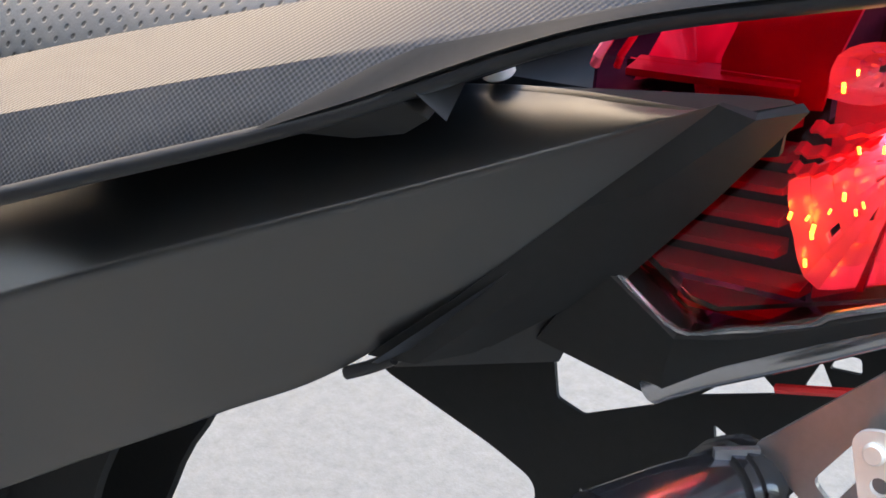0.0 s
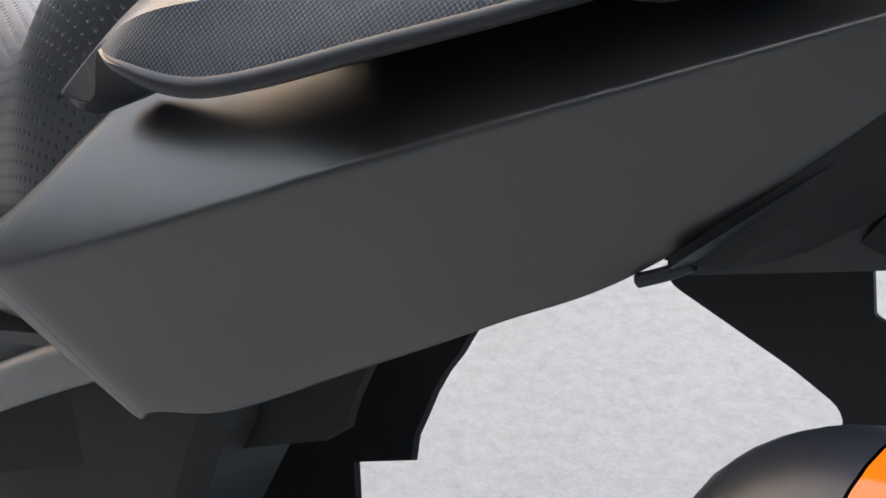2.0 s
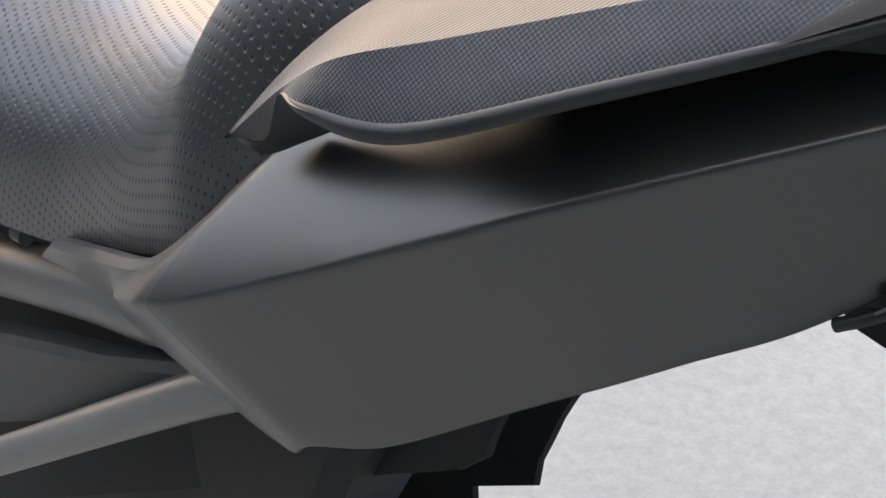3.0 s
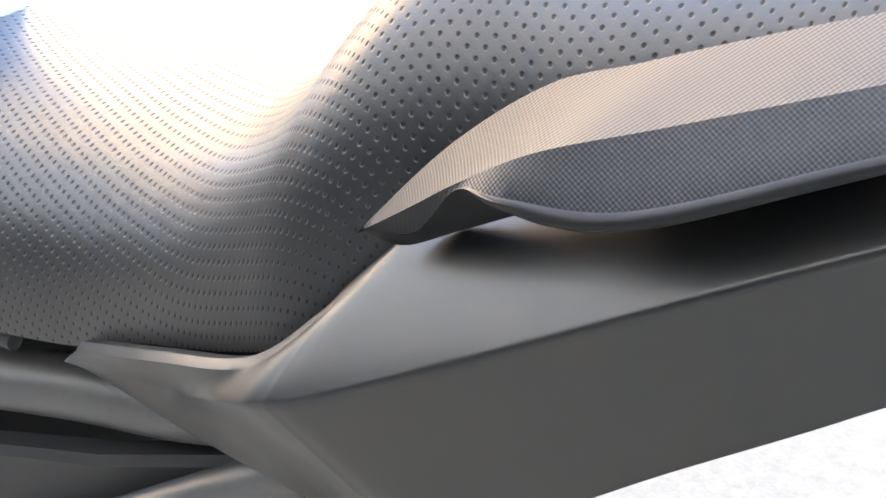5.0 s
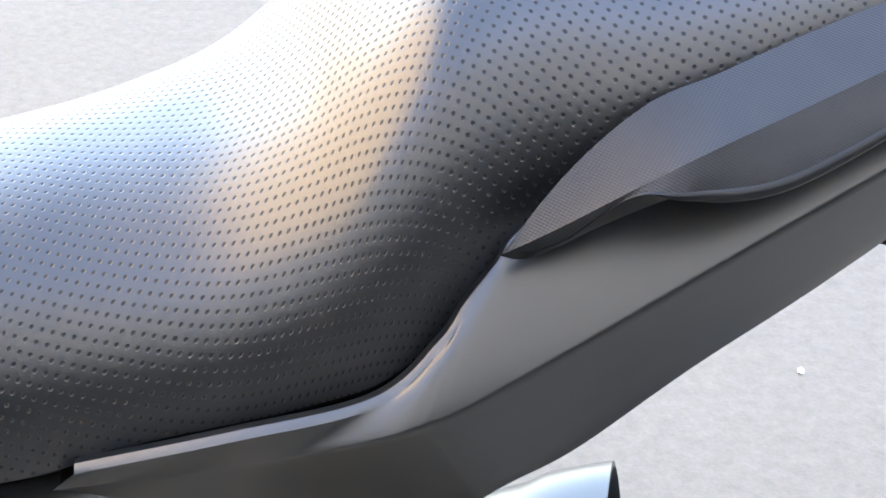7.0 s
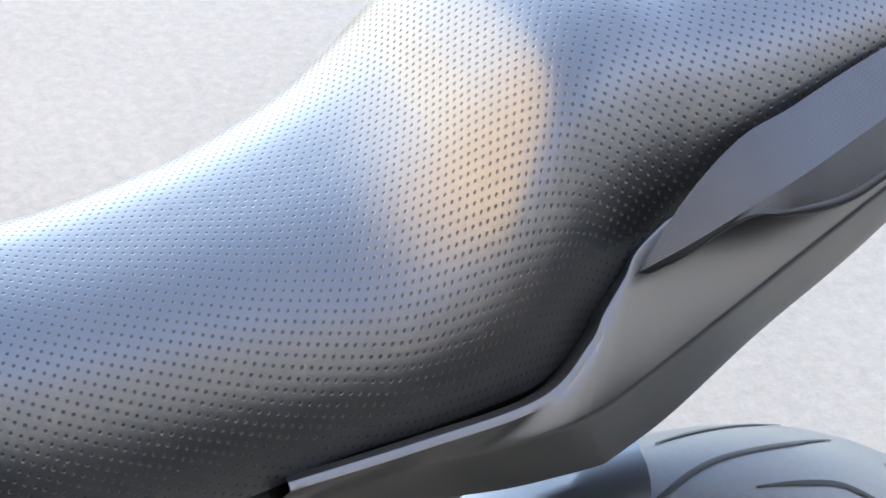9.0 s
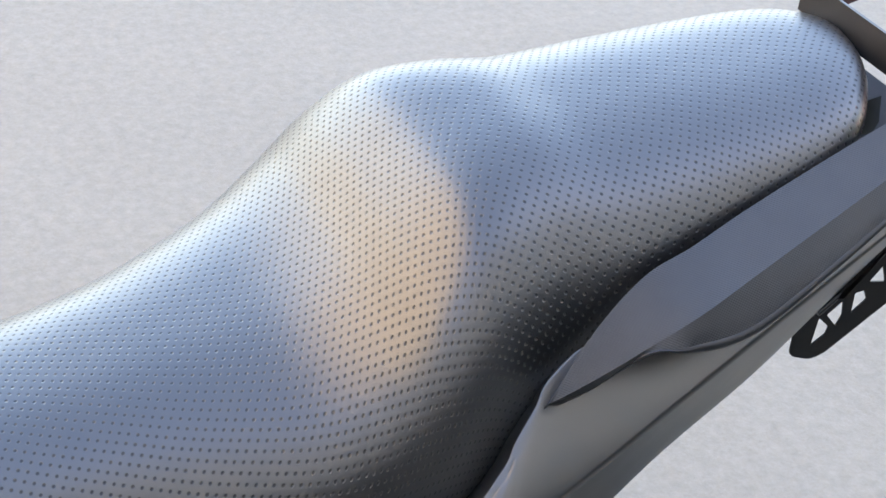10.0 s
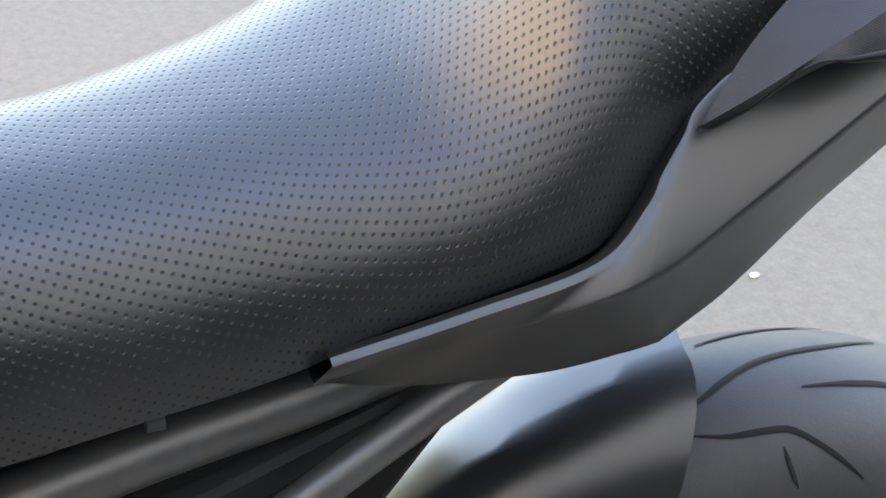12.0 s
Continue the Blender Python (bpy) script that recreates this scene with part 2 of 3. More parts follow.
def rounded(points, r, n=5):
    """An outline with its corners rounded."""
    out = []
    m = len(points)
    for i in range(m):
        p, a, b = Vector(points[i]), Vector(points[i - 1]), Vector(points[(i + 1) % m])
        da, db = (a - p), (b - p)
        k = min(r, da.length * 0.45, db.length * 0.45)
        s, e = p + da.normalized() * k, p + db.normalized() * k
        for j in range(n + 1):
            u = j / n
            out.append(tuple((1 - u) ** 2 * s + 2 * u * (1 - u) * p + u * u * e))
    return out


def disc(r, d, n=28, bev=0.0006):
    bm = bmesh.new()
    rows = []
    for rr, z in ((0.0001, 0), (r - bev, 0), (r, bev), (r, d - bev), (r - bev, d), (0.0001, d)):
        rows.append([(rr * math.cos(2 * math.pi * i / n), rr * math.sin(2 * math.pi * i / n), z) for i in range(n)])
    return loft(rows, True, True, bm)


def frame_at(origin, xdir, ydir):
    """A pose whose x and y axes lie along the given directions."""
    x = Vector(xdir).normalized()
    z = x.cross(Vector(ydir)).normalized()
    y = z.cross(x)
    m = Matrix((x, y, z)).transposed().to_4x4()
    m.translation = Vector(origin)
    return m


def moved(bm, m):
    bmesh.ops.transform(bm, matrix=m, verts=bm.verts)
    return bm


def sampled(table, x):
    """Smooth interpolation in a table of rows (x, values...)."""
    i = 0
    while i < len(table) - 2 and table[i + 1][0] < x:
        i += 1
    a, b = table[i], table[i + 1]
    p, q = table[max(i - 1, 0)], table[min(i + 2, len(table) - 1)]
    h = b[0] - a[0]
    u = min(max((x - a[0]) / h, 0), 1)
    res = []
    for k in range(1, len(a)):
        ma = (b[k] - p[k]) / max(b[0] - p[0], 1e-9) * h
        mb = (q[k] - a[k]) / max(q[0] - a[0], 1e-9) * h
        res.append((2 * u ** 3 - 3 * u * u + 1) * a[k] + (u ** 3 - 2 * u * u + u) * ma + (3 * u * u - 2 * u ** 3) * b[k] + (u ** 3 - u * u) * mb)
    return res


# ---------------------------------------------------------------- ground
GZ = -0.126
bm = bmesh.new()
bmesh.ops.create_grid(bm, x_segments=40, y_segments=40, size=400)
ground = part("ground", moved(bm, Matrix.Translation((0, 0, GZ))), GROUND)
tagged(ground, "pale grey worn asphalt under the motorcycle", "ground", kind="structure")

# ---------------------------------------------------------------- motorcycle
bike = tagged(new("motorcycle"), "black naked motorcycle parked on pale asphalt, with dotted vinyl seat", "motorcycle")
bike.location = (0, 0, GZ)


# the tail assembly is drawn in a frame of its own, set slightly outward and up
TAIL = Matrix.Translation((0.2728, -0.0693, 0.7835)) @ Euler((-0.0020, 0.0042, -0.0001)).to_matrix().to_4x4() @ Matrix.Scale(0.9833, 4) @ Matrix.Translation((-0.27, 0.06, -0.78))
in_tail = False


def bp(name, bm, material, label="", parent=None, sharp=38, smooth=True):
    """A part of the motorcycle, given in world places."""
    p = parent or bike
    if in_tail:
        moved(bm, TAIL)
    moved(bm, Matrix.Translation((0, 0, -GZ)))
    return part(name, bm, material, p, label, sharp, smooth)


# seat: x, near edge y z, crown z, far edge y
SEAT = [
    (-0.46, -0.090, 0.629, 0.760, 0.040), (-0.40, -0.094, 0.622, 0.750, 0.055), (-0.35, -0.098, 0.624, 0.740, 0.072), (-0.30, -0.101, 0.628, 0.7275, 0.087),
    (-0.24, -0.103, 0.638, 0.727, 0.097), (-0.17, -0.107, 0.653, 0.738, 0.112), (-0.13, -0.112, 0.670, 0.746, 0.126),
    (-0.095, -0.119, 0.683, 0.758, 0.138), (-0.065, -0.124, 0.694, 0.780, 0.147), (-0.040, -0.126, 0.705, 0.810, 0.146),
    (-0.015, -0.118, 0.722, 0.835, 0.136), (0.020, -0.106, 0.752, 0.847, 0.119), (0.056, -0.101, 0.780, 0.849, 0.106),
    (0.113, -0.093, 0.806, 0.857, 0.094), (0.170, -0.085, 0.828, 0.865, 0.081), (0.196, -0.077, 0.838, 0.869, 0.068),
    (0.213, -0.064, 0.846, 0.870, 0.050), (0.224, -0.043, 0.852, 0.868, 0.028), (0.229, -0.020, 0.857, 0.862, 0.002)]


def seat_point(x, v):
    yn, zn, zc, yf = sampled(SEAT, x)
    a, mid = (yf - yn) / 2, (yf + yn) / 2
    ang = math.pi * v
    c, s = math.cos(ang), math.sin(ang)
    box = 2.5 + 1.1 * math.exp(-((x + 0.03) / 0.055) ** 2)
    y = mid - a * math.copysign(abs(c) ** (2 / box), c)
    z = zn + (zc - zn) * abs(s) ** (2 / 2.35)
    skew = 0.30 * min(max((x - 0.10) / 0.14, 0), 1)
    return Vector((x + skew * (y + 0.01), y, z))


def seat_cover():
    nx, nv = 240, 80
    bm = bmesh.new()
    xs = [-0.46 + 0.689 * i / (nx - 1) for i in range(nx)]
    rows = [[seat_point(x, j / (nv - 1)) for j in range(nv)] for x in xs]
    vs = [[bm.verts.new(p) for p in r] for r in rows]
    lay = bm.loops.layers.uv.new("UVMap")
    us = [0.0]
    for i in range(1, nx):
        us.append(us[-1] + (rows[i][nv // 2] - rows[i - 1][nv // 2]).length)
    vv = []
    for r in rows:
        acc = [0.0]
        for a, b in zip(r, r[1:]):
            acc.append(acc[-1] + (b - a).length)
        c = acc[nv // 2]
        vv.append([q - c for q in acc])
    for i in range(nx - 1):
        for j in range(nv - 1):
            f = bm.faces.new((vs[i][j], vs[i + 1][j], vs[i + 1][j + 1], vs[i][j + 1]))
            for lp, (a, b) in zip(f.loops, ((i, j), (i + 1, j), (i + 1, j + 1), (i, j + 1))):
                lp[lay].uv = (us[a], vv[a][b])
    return bm


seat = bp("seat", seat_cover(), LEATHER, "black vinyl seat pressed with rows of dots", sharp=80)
base_rows = []
for i in range(60):
    x = -0.45 + 0.67 * i / 59
    yn, zn, zc, yf = sampled(SEAT, x)
    base_rows.append([(x, yn + 0.004, zn + 0.006), (x, yn + 0.016, zn - 0.004), (x, yn + 0.024, zn - 0.016), (x, 0, zn - 0.022), (x, yf - 0.024, zn - 0.016), (x, yf - 0.004, zn + 0.006)])
bp("seat_base", loft(base_rows), MATT, "black plastic seat pan", sharp=60)
for x in (-0.227, -0.395):
    yn, zn, zc, yf = sampled(SEAT, x)
    bp("rubber_foot", pipe([(x - 0.004, yn + 0.010, zn - 0.010), (x + 0.004, yn + 0.010, zn - 0.010)], 0.0042, 4, 12), RUBBER, "small rubber seat buffer")

# side panel: upper edge, crease, lower edge
TOP = [(-0.1553, -0.1141, 0.6634), (-0.0973, -0.1295, 0.6868), (-0.0456, -0.1382, 0.7063), (-0.0212, -0.1315, 0.7261), (-0.0117, -0.1248, 0.7374), (-0.0001, -0.1180, 0.7496), (0.0115, -0.1100, 0.7611), (0.0501, -0.0972, 0.7792), (0.1202, -0.0831, 0.8116), (0.2159, -0.0771, 0.8394), (0.2813, -0.0852, 0.8530)]
CREASE = [(-0.1639, -0.1172, 0.6532), (-0.1075, -0.1208, 0.6625), (-0.0652, -0.1425, 0.6855), (-0.0414, -0.1509, 0.6969), (-0.0286, -0.1524, 0.7020), (-0.0133, -0.1508, 0.7076), (0.0305, -0.1422, 0.7288), (0.0802, -0.1321, 0.7542), (0.1322, -0.1223, 0.7812), (0.2361, -0.1004, 0.8327), (0.2821, -0.0870, 0.8557)]
LOWER = [(-0.1615, -0.1113, 0.6494), (-0.1157, -0.1058, 0.6322), (-0.0512, -0.1079, 0.6258), (-0.0136, -0.1180, 0.6365), (0.0011, -0.1232, 0.6432), (0.0123, -0.1240, 0.6518), (0.0411, -0.1150, 0.6611), (0.0877, -0.1043, 0.6908), (0.1391, -0.0976, 0.7251), (0.1876, -0.0879, 0.7596), (0.2824, -0.0866, 0.8548)]


def keyed(points, n_each):
    """A smooth line that passes the given points at fixed steps."""
    P = [Vector(p) for p in points]
    P = [2 * P[0] - P[1]] + P + [2 * P[-1] - P[-2]]
    out = []
    for i in range(1, len(P) - 2):
        a, b, c, d = P[i - 1:i + 3]
        for k in range(n_each):
            u = k / n_each
            out.append(0.5 * (2 * b + (c - a) * u + (2 * a - 5 * b + 4 * c - d) * u * u + (3 * b - a - 3 * c + d) * u ** 3))
    out.append(P[-2])
    return out


def cornered(points, n_each, at=4):
    """As keyed, with a hard corner at one of the points."""
    return keyed(points[:at + 1], n_each)[:-1] + keyed(points[at:], n_each)


def fold(a, p, b, r=0.0036, n=7):
    """The rounded fold at p between the faces towards a and b."""
    s = p + (a - p).normalized() * min(r, (a - p).length * 0.25)
    e = p + (b - p).normalized() * min(r, (b - p).length * 0.25)
    return [(1 - k / n) ** 2 * s + 2 * (k / n) * (1 - k / n) * p + (k / n) ** 2 * e for k in range(n + 1)]


def side_panel(mirror=False):
    t, c, l = keyed(TOP, 12), cornered(CREASE, 12), cornered(LOWER, 12)
    rows = []
    for k, (T, Cc, L) in enumerate(zip(t, c, l)):
        w = min(1, (len(t) - 1 - k) / 5 + 0.12)
        rim = w * (1 - 0.6 * min(max((k - 54) / 14, 0), 1))
        B = T + rim * Vector((0, -0.0034, -0.0023))
        r = [T + Vector((0, 0.014 * rim, -0.010 * w)), T + rim * Vector((0, 0.0070, -0.0026)), T + rim * Vector((0, 0.0012, -0.0002)), T, T.lerp(B, 0.5) + rim * Vector((0, -0.0001, 0.0002)), B]
        swell = 0.15 * (B - Cc).length * Vector((0, -0.68, 0.72))
        r += [B.lerp(Cc, q) + swell * q * (1 - q) for q in (0.08, 0.20, 0.35, 0.50, 0.65, 0.80)]
        r += fold(r[-1], Cc, L) + [Cc.lerp(L, 0.30), Cc.lerp(L, 0.55), Cc.lerp(L, 0.80)] + fold(Cc, L, L + w * Vector((0, 0.014, 0.003)), 0.0016, 4) + [L + w * Vector((0, 0.014, 0.003))]
        if mirror:
            r = [Vector((p.x + 0.02, -0.005 - p.y, p.z - 0.02)) for p in r]
        rows.append(r)
    return loft(rows)


panel = bp("side_panel", side_panel(), SATIN, "satin dark grey plastic tail side panel", sharp=24)
bp("side_panel", side_panel(True), SATIN, "satin dark grey plastic tail side panel", sharp=50)
bp("screw", moved(disc(0.0022, 0.0012, 20, 0.0004), frame_at((-0.0062, -0.1376, 0.6762), (0.9, 0.25, -0.1), (-0.2, 0.3, -0.93))), SATIN, "small dark screw head", panel)
tab = pipe([(0.1800, -0.0880, 0.7510), (0.187, -0.0868, 0.7550), (0.194, -0.0855, 0.7598)], 0.0019, 12, 12)
bp("clip_tab", tab, BLACK, "black plastic fixing tab", panel)

# grab rail: upper edge, crease, lower edge
G_UP = [(-0.0029, -0.1315, 0.7596), (0.0237, -0.1197, 0.7894), (0.0518, -0.1110, 0.8109), (0.0781, -0.1072, 0.8211), (0.1130, -0.0994, 0.8335), (0.1695, -0.0888, 0.8524), (0.2286, -0.0804, 0.8729), (0.2798, -0.0745, 0.8903), (0.3299, -0.0589, 0.9024)]
G_MID = [(-0.0025, -0.1298, 0.7598), (0.0190, -0.1355, 0.7752), (0.0430, -0.1398, 0.7924), (0.0675, -0.1410, 0.8070), (0.1009, -0.1321, 0.8182), (0.1608, -0.1166, 0.8390), (0.2209, -0.1002, 0.8590), (0.2759, -0.0859, 0.8774), (0.3307, -0.0657, 0.8908)]
G_LOW = [(-0.0005, -0.1287, 0.7601), (0.0195, -0.1316, 0.7660), (0.0410, -0.1406, 0.7890), (0.0598, -0.1479, 0.7933), (0.0944, -0.1466, 0.7969), (0.1430, -0.1342, 0.8165), (0.1985, -0.1165, 0.8400), (0.2580, -0.0970, 0.8690), (0.3200, -0.0745, 0.8860)]


def grab_rail(mirror=False, under=False):
    u, m, l = keyed(G_UP, 10), keyed(G_MID, 10), keyed(G_LOW, 10)
    rows = []
    for k in range(len(u)):
        U, M, L = u[k], m[k], l[k]
        w = min(1, k / 18)
        inner = min(max((k - 22) / 8, 0), 1) * min(max((57 - k) / 5, 0), 1)
        I = L + Vector((0.004, 0.022, -0.004)) * w
        J = U + Vector((0.0, 0.004, -0.016)) * w
        r = [L, L.lerp(I, 0.1), I, J, J + Vector((0, 0.030, -0.003)) * inner] if under else [J.lerp(U, 0.7), U, U.lerp(M, 0.05), U.lerp(M, 0.5), U.lerp(M, 0.95), M, M.lerp(L, 0.08), M.lerp(L, 0.5), M.lerp(L, 0.92), L + Vector((0, 0.0005, 0)), L.lerp(I, 0.06)]
        if mirror:
            r = [Vector((p.x + 0.03, -0.015 - p.y, p.z - 0.022)) for p in r]
        rows.append(r)
    return loft(rows, False)


rail = bp("grab_rail", grab_rail(), RIBBED, "dark grey plastic grab rail with fine ribs", sharp=25)
bp("grab_rail", grab_rail(True), RIBBED, "dark grey plastic grab rail with fine ribs", sharp=25)
bp("underside", grab_rail(False, True), MATT, "black underside of the rail", rail, sharp=25)
tail_end = []
for j, (m, l) in enumerate(list(zip(keyed(G_MID, 10), keyed(G_LOW, 10)))[57:]):
    o = Vector((-0.0002, -0.0012, 0.0010)) * min(1, 0.1 + j / 3)
    f = (0.97, 0.62, 0.26, 0.10)[min(j, 3)]
    tail_end.append([m.lerp(l, f), m.lerp(l, f + (1 - f) * 0.06) + o * 0.8, m.lerp(l, f + (1 - f) * 0.2) + o, m.lerp(l, f + (1 - f) * 0.8) + o, l + o, l + Vector((0, 0.004, -0.0012)) * min(1, j / 3)])
bp("rail_end", loft(tail_end), MATT, "smooth black lower face of the rail", rail, sharp=40)
# black lip under the front end of the rail, and its rear foot
lip = []
lip_low = [(-0.0005, -0.1290, 0.7598), (0.0060, -0.1282, 0.7578), (0.0135, -0.1262, 0.7580), (0.0300, -0.1262, 0.7668), (0.0525, -0.1290, 0.7795), (0.0640, -0.1360, 0.7875), (0.0800, -0.1440, 0.7925), (0.0960, -0.1452, 0.7955)]
for k, (Lo, L) in enumerate(zip(spline(lip_low, 41), keyed(G_LOW, 10)[:41])):
    w = min(1, k / 8)
    lip.append([L + w * Vector((0, -0.0005, 0.0004)), L.lerp(Lo, 0.5) + w * Vector((0, -0.0006, -0.0004)), Lo, Lo + w * Vector((0.002, 0.012, 0.001)), L + w * Vector((0, 0.014, 0.003))])
bp("lip", loft(lip, True, True), BLACK, "black underside lip", rail, sharp=30)
strip = []
for k, (m, l) in enumerate(list(zip(keyed(G_MID, 10), keyed(G_LOW, 10)))[24:]):
    w = min(1, 0.05 + k / 10)
    strip.append([m.lerp(l, 0.90), m.lerp(l, 0.93) + w * Vector((0, -0.0012, -0.0004)), l + w * Vector((0, -0.0010, -0.0014)), l + w * Vector((0, 0.0004, -0.0034)), l + w * Vector((0, 0.0050, -0.0042)), l + w * Vector((0, 0.016, -0.003))])
bp("edge_strip", loft(strip), BLACK, "smooth black lower edge of the rail", rail, sharp=60)
low_rail = keyed(G_LOW, 10)
block = []
for i, x, y, z in ((57, 0.1790, -0.106, 0.8300), (58, 0.1850, -0.106, 0.8285), (60, 0.2000, -0.106, 0.8312), (62, 0.2150, -0.106, 0.8365), (63, 0.2210, -0.1050, 0.8412)):
    l = low_rail[i]
    block.append([l + Vector((0, -0.0006, 0.0004)), l.lerp(Vector((x, y, z)), 0.5) + Vector((0, -0.001, 0)), Vector((x, y, z)), Vector((x - 0.004, -0.086, z + 0.004)), l + Vector((0, 0.034, 0.002))])
bp("mount", loft(block, True, True), MATT, "matt black mount under the rail", rail, sharp=30)
foot = loft([[(0.2200, -0.1100, 0.8500), (0.2285, -0.1080, 0.8440), (0.2245, -0.0945, 0.8500)], [(0.2120, -0.1040, 0.8500), (0.2200, -0.1000, 0.8440), (0.2150, -0.0880, 0.8490)]], True, True)
bp("foot", foot, SATIN, "satin black rail foot", rail, sharp=15)
bp("rail_bolt", moved(disc(0.004, 0.003), frame_at((0.219, -0.0760, 0.8420), (1, 0.1, 0.2), (0, 1, 0.2))), ZINC, "bright bolt head", rail)

# tail core between the panels
core = []
for x, yn, yf, zt, zb in ((-0.15, -0.090, 0.09, 0.652, 0.636), (-0.09, -0.100, 0.10, 0.675, 0.636), (-0.03, -0.105, 0.10, 0.70, 0.645), (0.03, -0.095, 0.09, 0.755, 0.675), (0.12, -0.078, 0.08, 0.805, 0.728), (0.20, -0.066, 0.07, 0.836, 0.765), (0.25, -0.066, 0.07, 0.842, 0.800)):
    core.append([(x, yn, zt), (x, yf, zt), (x, yf, zb), (x, yn, zb)])
bp("tail_core", loft(core, True, True), MATT, "black plastic inner tail moulding", sharp=30)

# black blade between the panel's rear edge and the tail lamp
in_tail = True
low_edge = cornered(LOWER, 12)
blade = loft([[TAIL.inverted() @ (low_edge[i] + Vector((-0.0006, 0.0016, 0.0004))) for i in (120, 116, 112, 108)],
              [(0.288, -0.078, 0.8538), (0.262, -0.076, 0.828), (0.238, -0.072, 0.799), (0.196, -0.074, 0.757)],
              [(0.2925, -0.067, 0.8535), (0.272, -0.066, 0.826), (0.249, -0.063, 0.797), (0.205, -0.060, 0.758)],
              [(0.2875, -0.0615, 0.8500), (0.266, -0.060, 0.824), (0.243, -0.058, 0.796), (0.200, -0.055, 0.757)]])
bp("tail_blade", thick(blade, 0.002), MATT, "black plastic trim beside the tail lamp", sharp=25)
top_cover = loft([[(0.2150, -0.0680, 0.8350), (0.2500, -0.0700, 0.8430), (0.2790, -0.0745, 0.8495), (0.2910, -0.0672, 0.8530)], [(0.2150, -0.0610, 0.8350), (0.2500, -0.0610, 0.8430), (0.2790, -0.0625, 0.8500), (0.2885, -0.0635, 0.8518)], [(0.2150, -0.0600, 0.8200), (0.2500, -0.0600, 0.8280), (0.2780, -0.0600, 0.8350), (0.2860, -0.0600, 0.8380)]])
bp("tail_cover", thick(top_cover, 0.002), MATT, "black plastic cover in front of the lamp", sharp=25)

# tail lamp: tinted shell, faceted reflector, ribbed inner wall
lens_rows = []
for k in range(19):
    u = k / 18
    x = 0.235 + 0.14 * u
    zt = 0.884 + 0.010 * u
    zb = 0.800 - 0.020 * min(1, u / 0.25) + 0.060 * max(0, u - 0.25)
    yn = -0.060 + 0.030 * max(0, u - 0.72)
    cr = 0.846 + 0.018 * u
    lens_rows.append([(x + 0.016, 0.0, zt + 0.006), (x + 0.014, yn + 0.026, zt + 0.002), (x + 0.010, yn + 0.014, zt - 0.008), (x + 0.004, yn + 0.008, cr + 0.010), (x + 0.001, yn + 0.003, cr + 0.001), (x, yn + 0.003, cr - 0.002), (x, yn + 0.001, (cr + zb) / 2), (x, yn, zb + 0.012), (x, yn + 0.005, zb + 0.003), (x, yn + 0.016, zb), (x, 0.0, zb)])
lamp = bp("tail_lamp", thick(loft(lens_rows), 0.002), RED_LENS, "red plastic tail lamp lens", sharp=30)
lamp.visible_shadow = False
edge = [lens_rows[0][k] for k in (5, 4, 3, 2, 1)]
bp("lens_edge", pipe(edge, 0.0013, 20, 10), RED_RIM, "bright red front edge of the lens", lamp)
bp("lens_edge", pipe([(x + 0.0045, y + 0.003, z) for x, y, z in edge], 0.0009, 20, 10), RED_RIM, "bright red front edge of the lens", lamp)
random.seed(5)


def faceted(x0, x1, z0, z1, y, nx, nz, amp):
    bm = bmesh.new()
    for i in range(nx):
        for j in range(nz):
            xa, xb = x0 + (x1 - x0) * i / nx, x0 + (x1 - x0) * (i + 1) / nx
            za, zb = z0 + (z1 - z0) * j / nz, z0 + (z1 - z0) * (j + 1) / nz
            q = [y + random.uniform(-amp, amp) for _ in range(4)]
            vs = [bm.verts.new(p) for p in ((xa, q[0], za), (xb, q[1], za), (xb, q[2], zb), (xa, q[3], zb))]
            bm.faces.new(vs)
    return bm


def fan_mesh(outline, centre, y, depth, wedges, rings):
    """A hollow reflector cut into flat facets that fan out from the bulb."""
    bm = bmesh.new()
    rim = spline([(x, 0, z) for x, z in outline + outline[:1]], wedges + 1)
    c = Vector((centre[0], 0, centre[1]))

    def at(i, q, out):
        p = c.lerp(rim[i], q)
        return (p.x, y + depth * (1 - q * q) + out, p.z)
    for i in range(wedges):
        for j in range(rings):
            q0, q1 = 0.12 + 0.88 * j / rings, 0.12 + 0.88 * (j + 1) / rings
            tip = [random.uniform(-0.0003, 0.0003) for _ in range(4)]
            vs = [bm.verts.new(p) for p in (at(i, q0, tip[0]), at(i + 1, q0, tip[1]), at(i + 1, q1, tip[2]), at(i, q1, tip[3]))]
            bm.faces.new(vs)
    return bm


bowl = [(0.2837, 0.8268), (0.2850, 0.8190), (0.2891, 0.8075), (0.2940, 0.8030), (0.3058, 0.8081), (0.3159, 0.8139), (0.3218, 0.8266), (0.3235, 0.8400), (0.3100, 0.8470), (0.2960, 0.8380)]
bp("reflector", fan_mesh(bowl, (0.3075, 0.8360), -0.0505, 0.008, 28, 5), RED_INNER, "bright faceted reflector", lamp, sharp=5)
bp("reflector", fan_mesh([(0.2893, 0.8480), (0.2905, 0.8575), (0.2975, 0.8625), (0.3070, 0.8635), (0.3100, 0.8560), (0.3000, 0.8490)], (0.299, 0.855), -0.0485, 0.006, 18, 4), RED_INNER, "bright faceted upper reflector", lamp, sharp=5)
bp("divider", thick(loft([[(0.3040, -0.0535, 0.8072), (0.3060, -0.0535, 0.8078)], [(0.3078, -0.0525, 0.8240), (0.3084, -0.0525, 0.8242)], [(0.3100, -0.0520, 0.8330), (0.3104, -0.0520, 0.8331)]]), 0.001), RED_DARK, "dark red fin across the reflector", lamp)
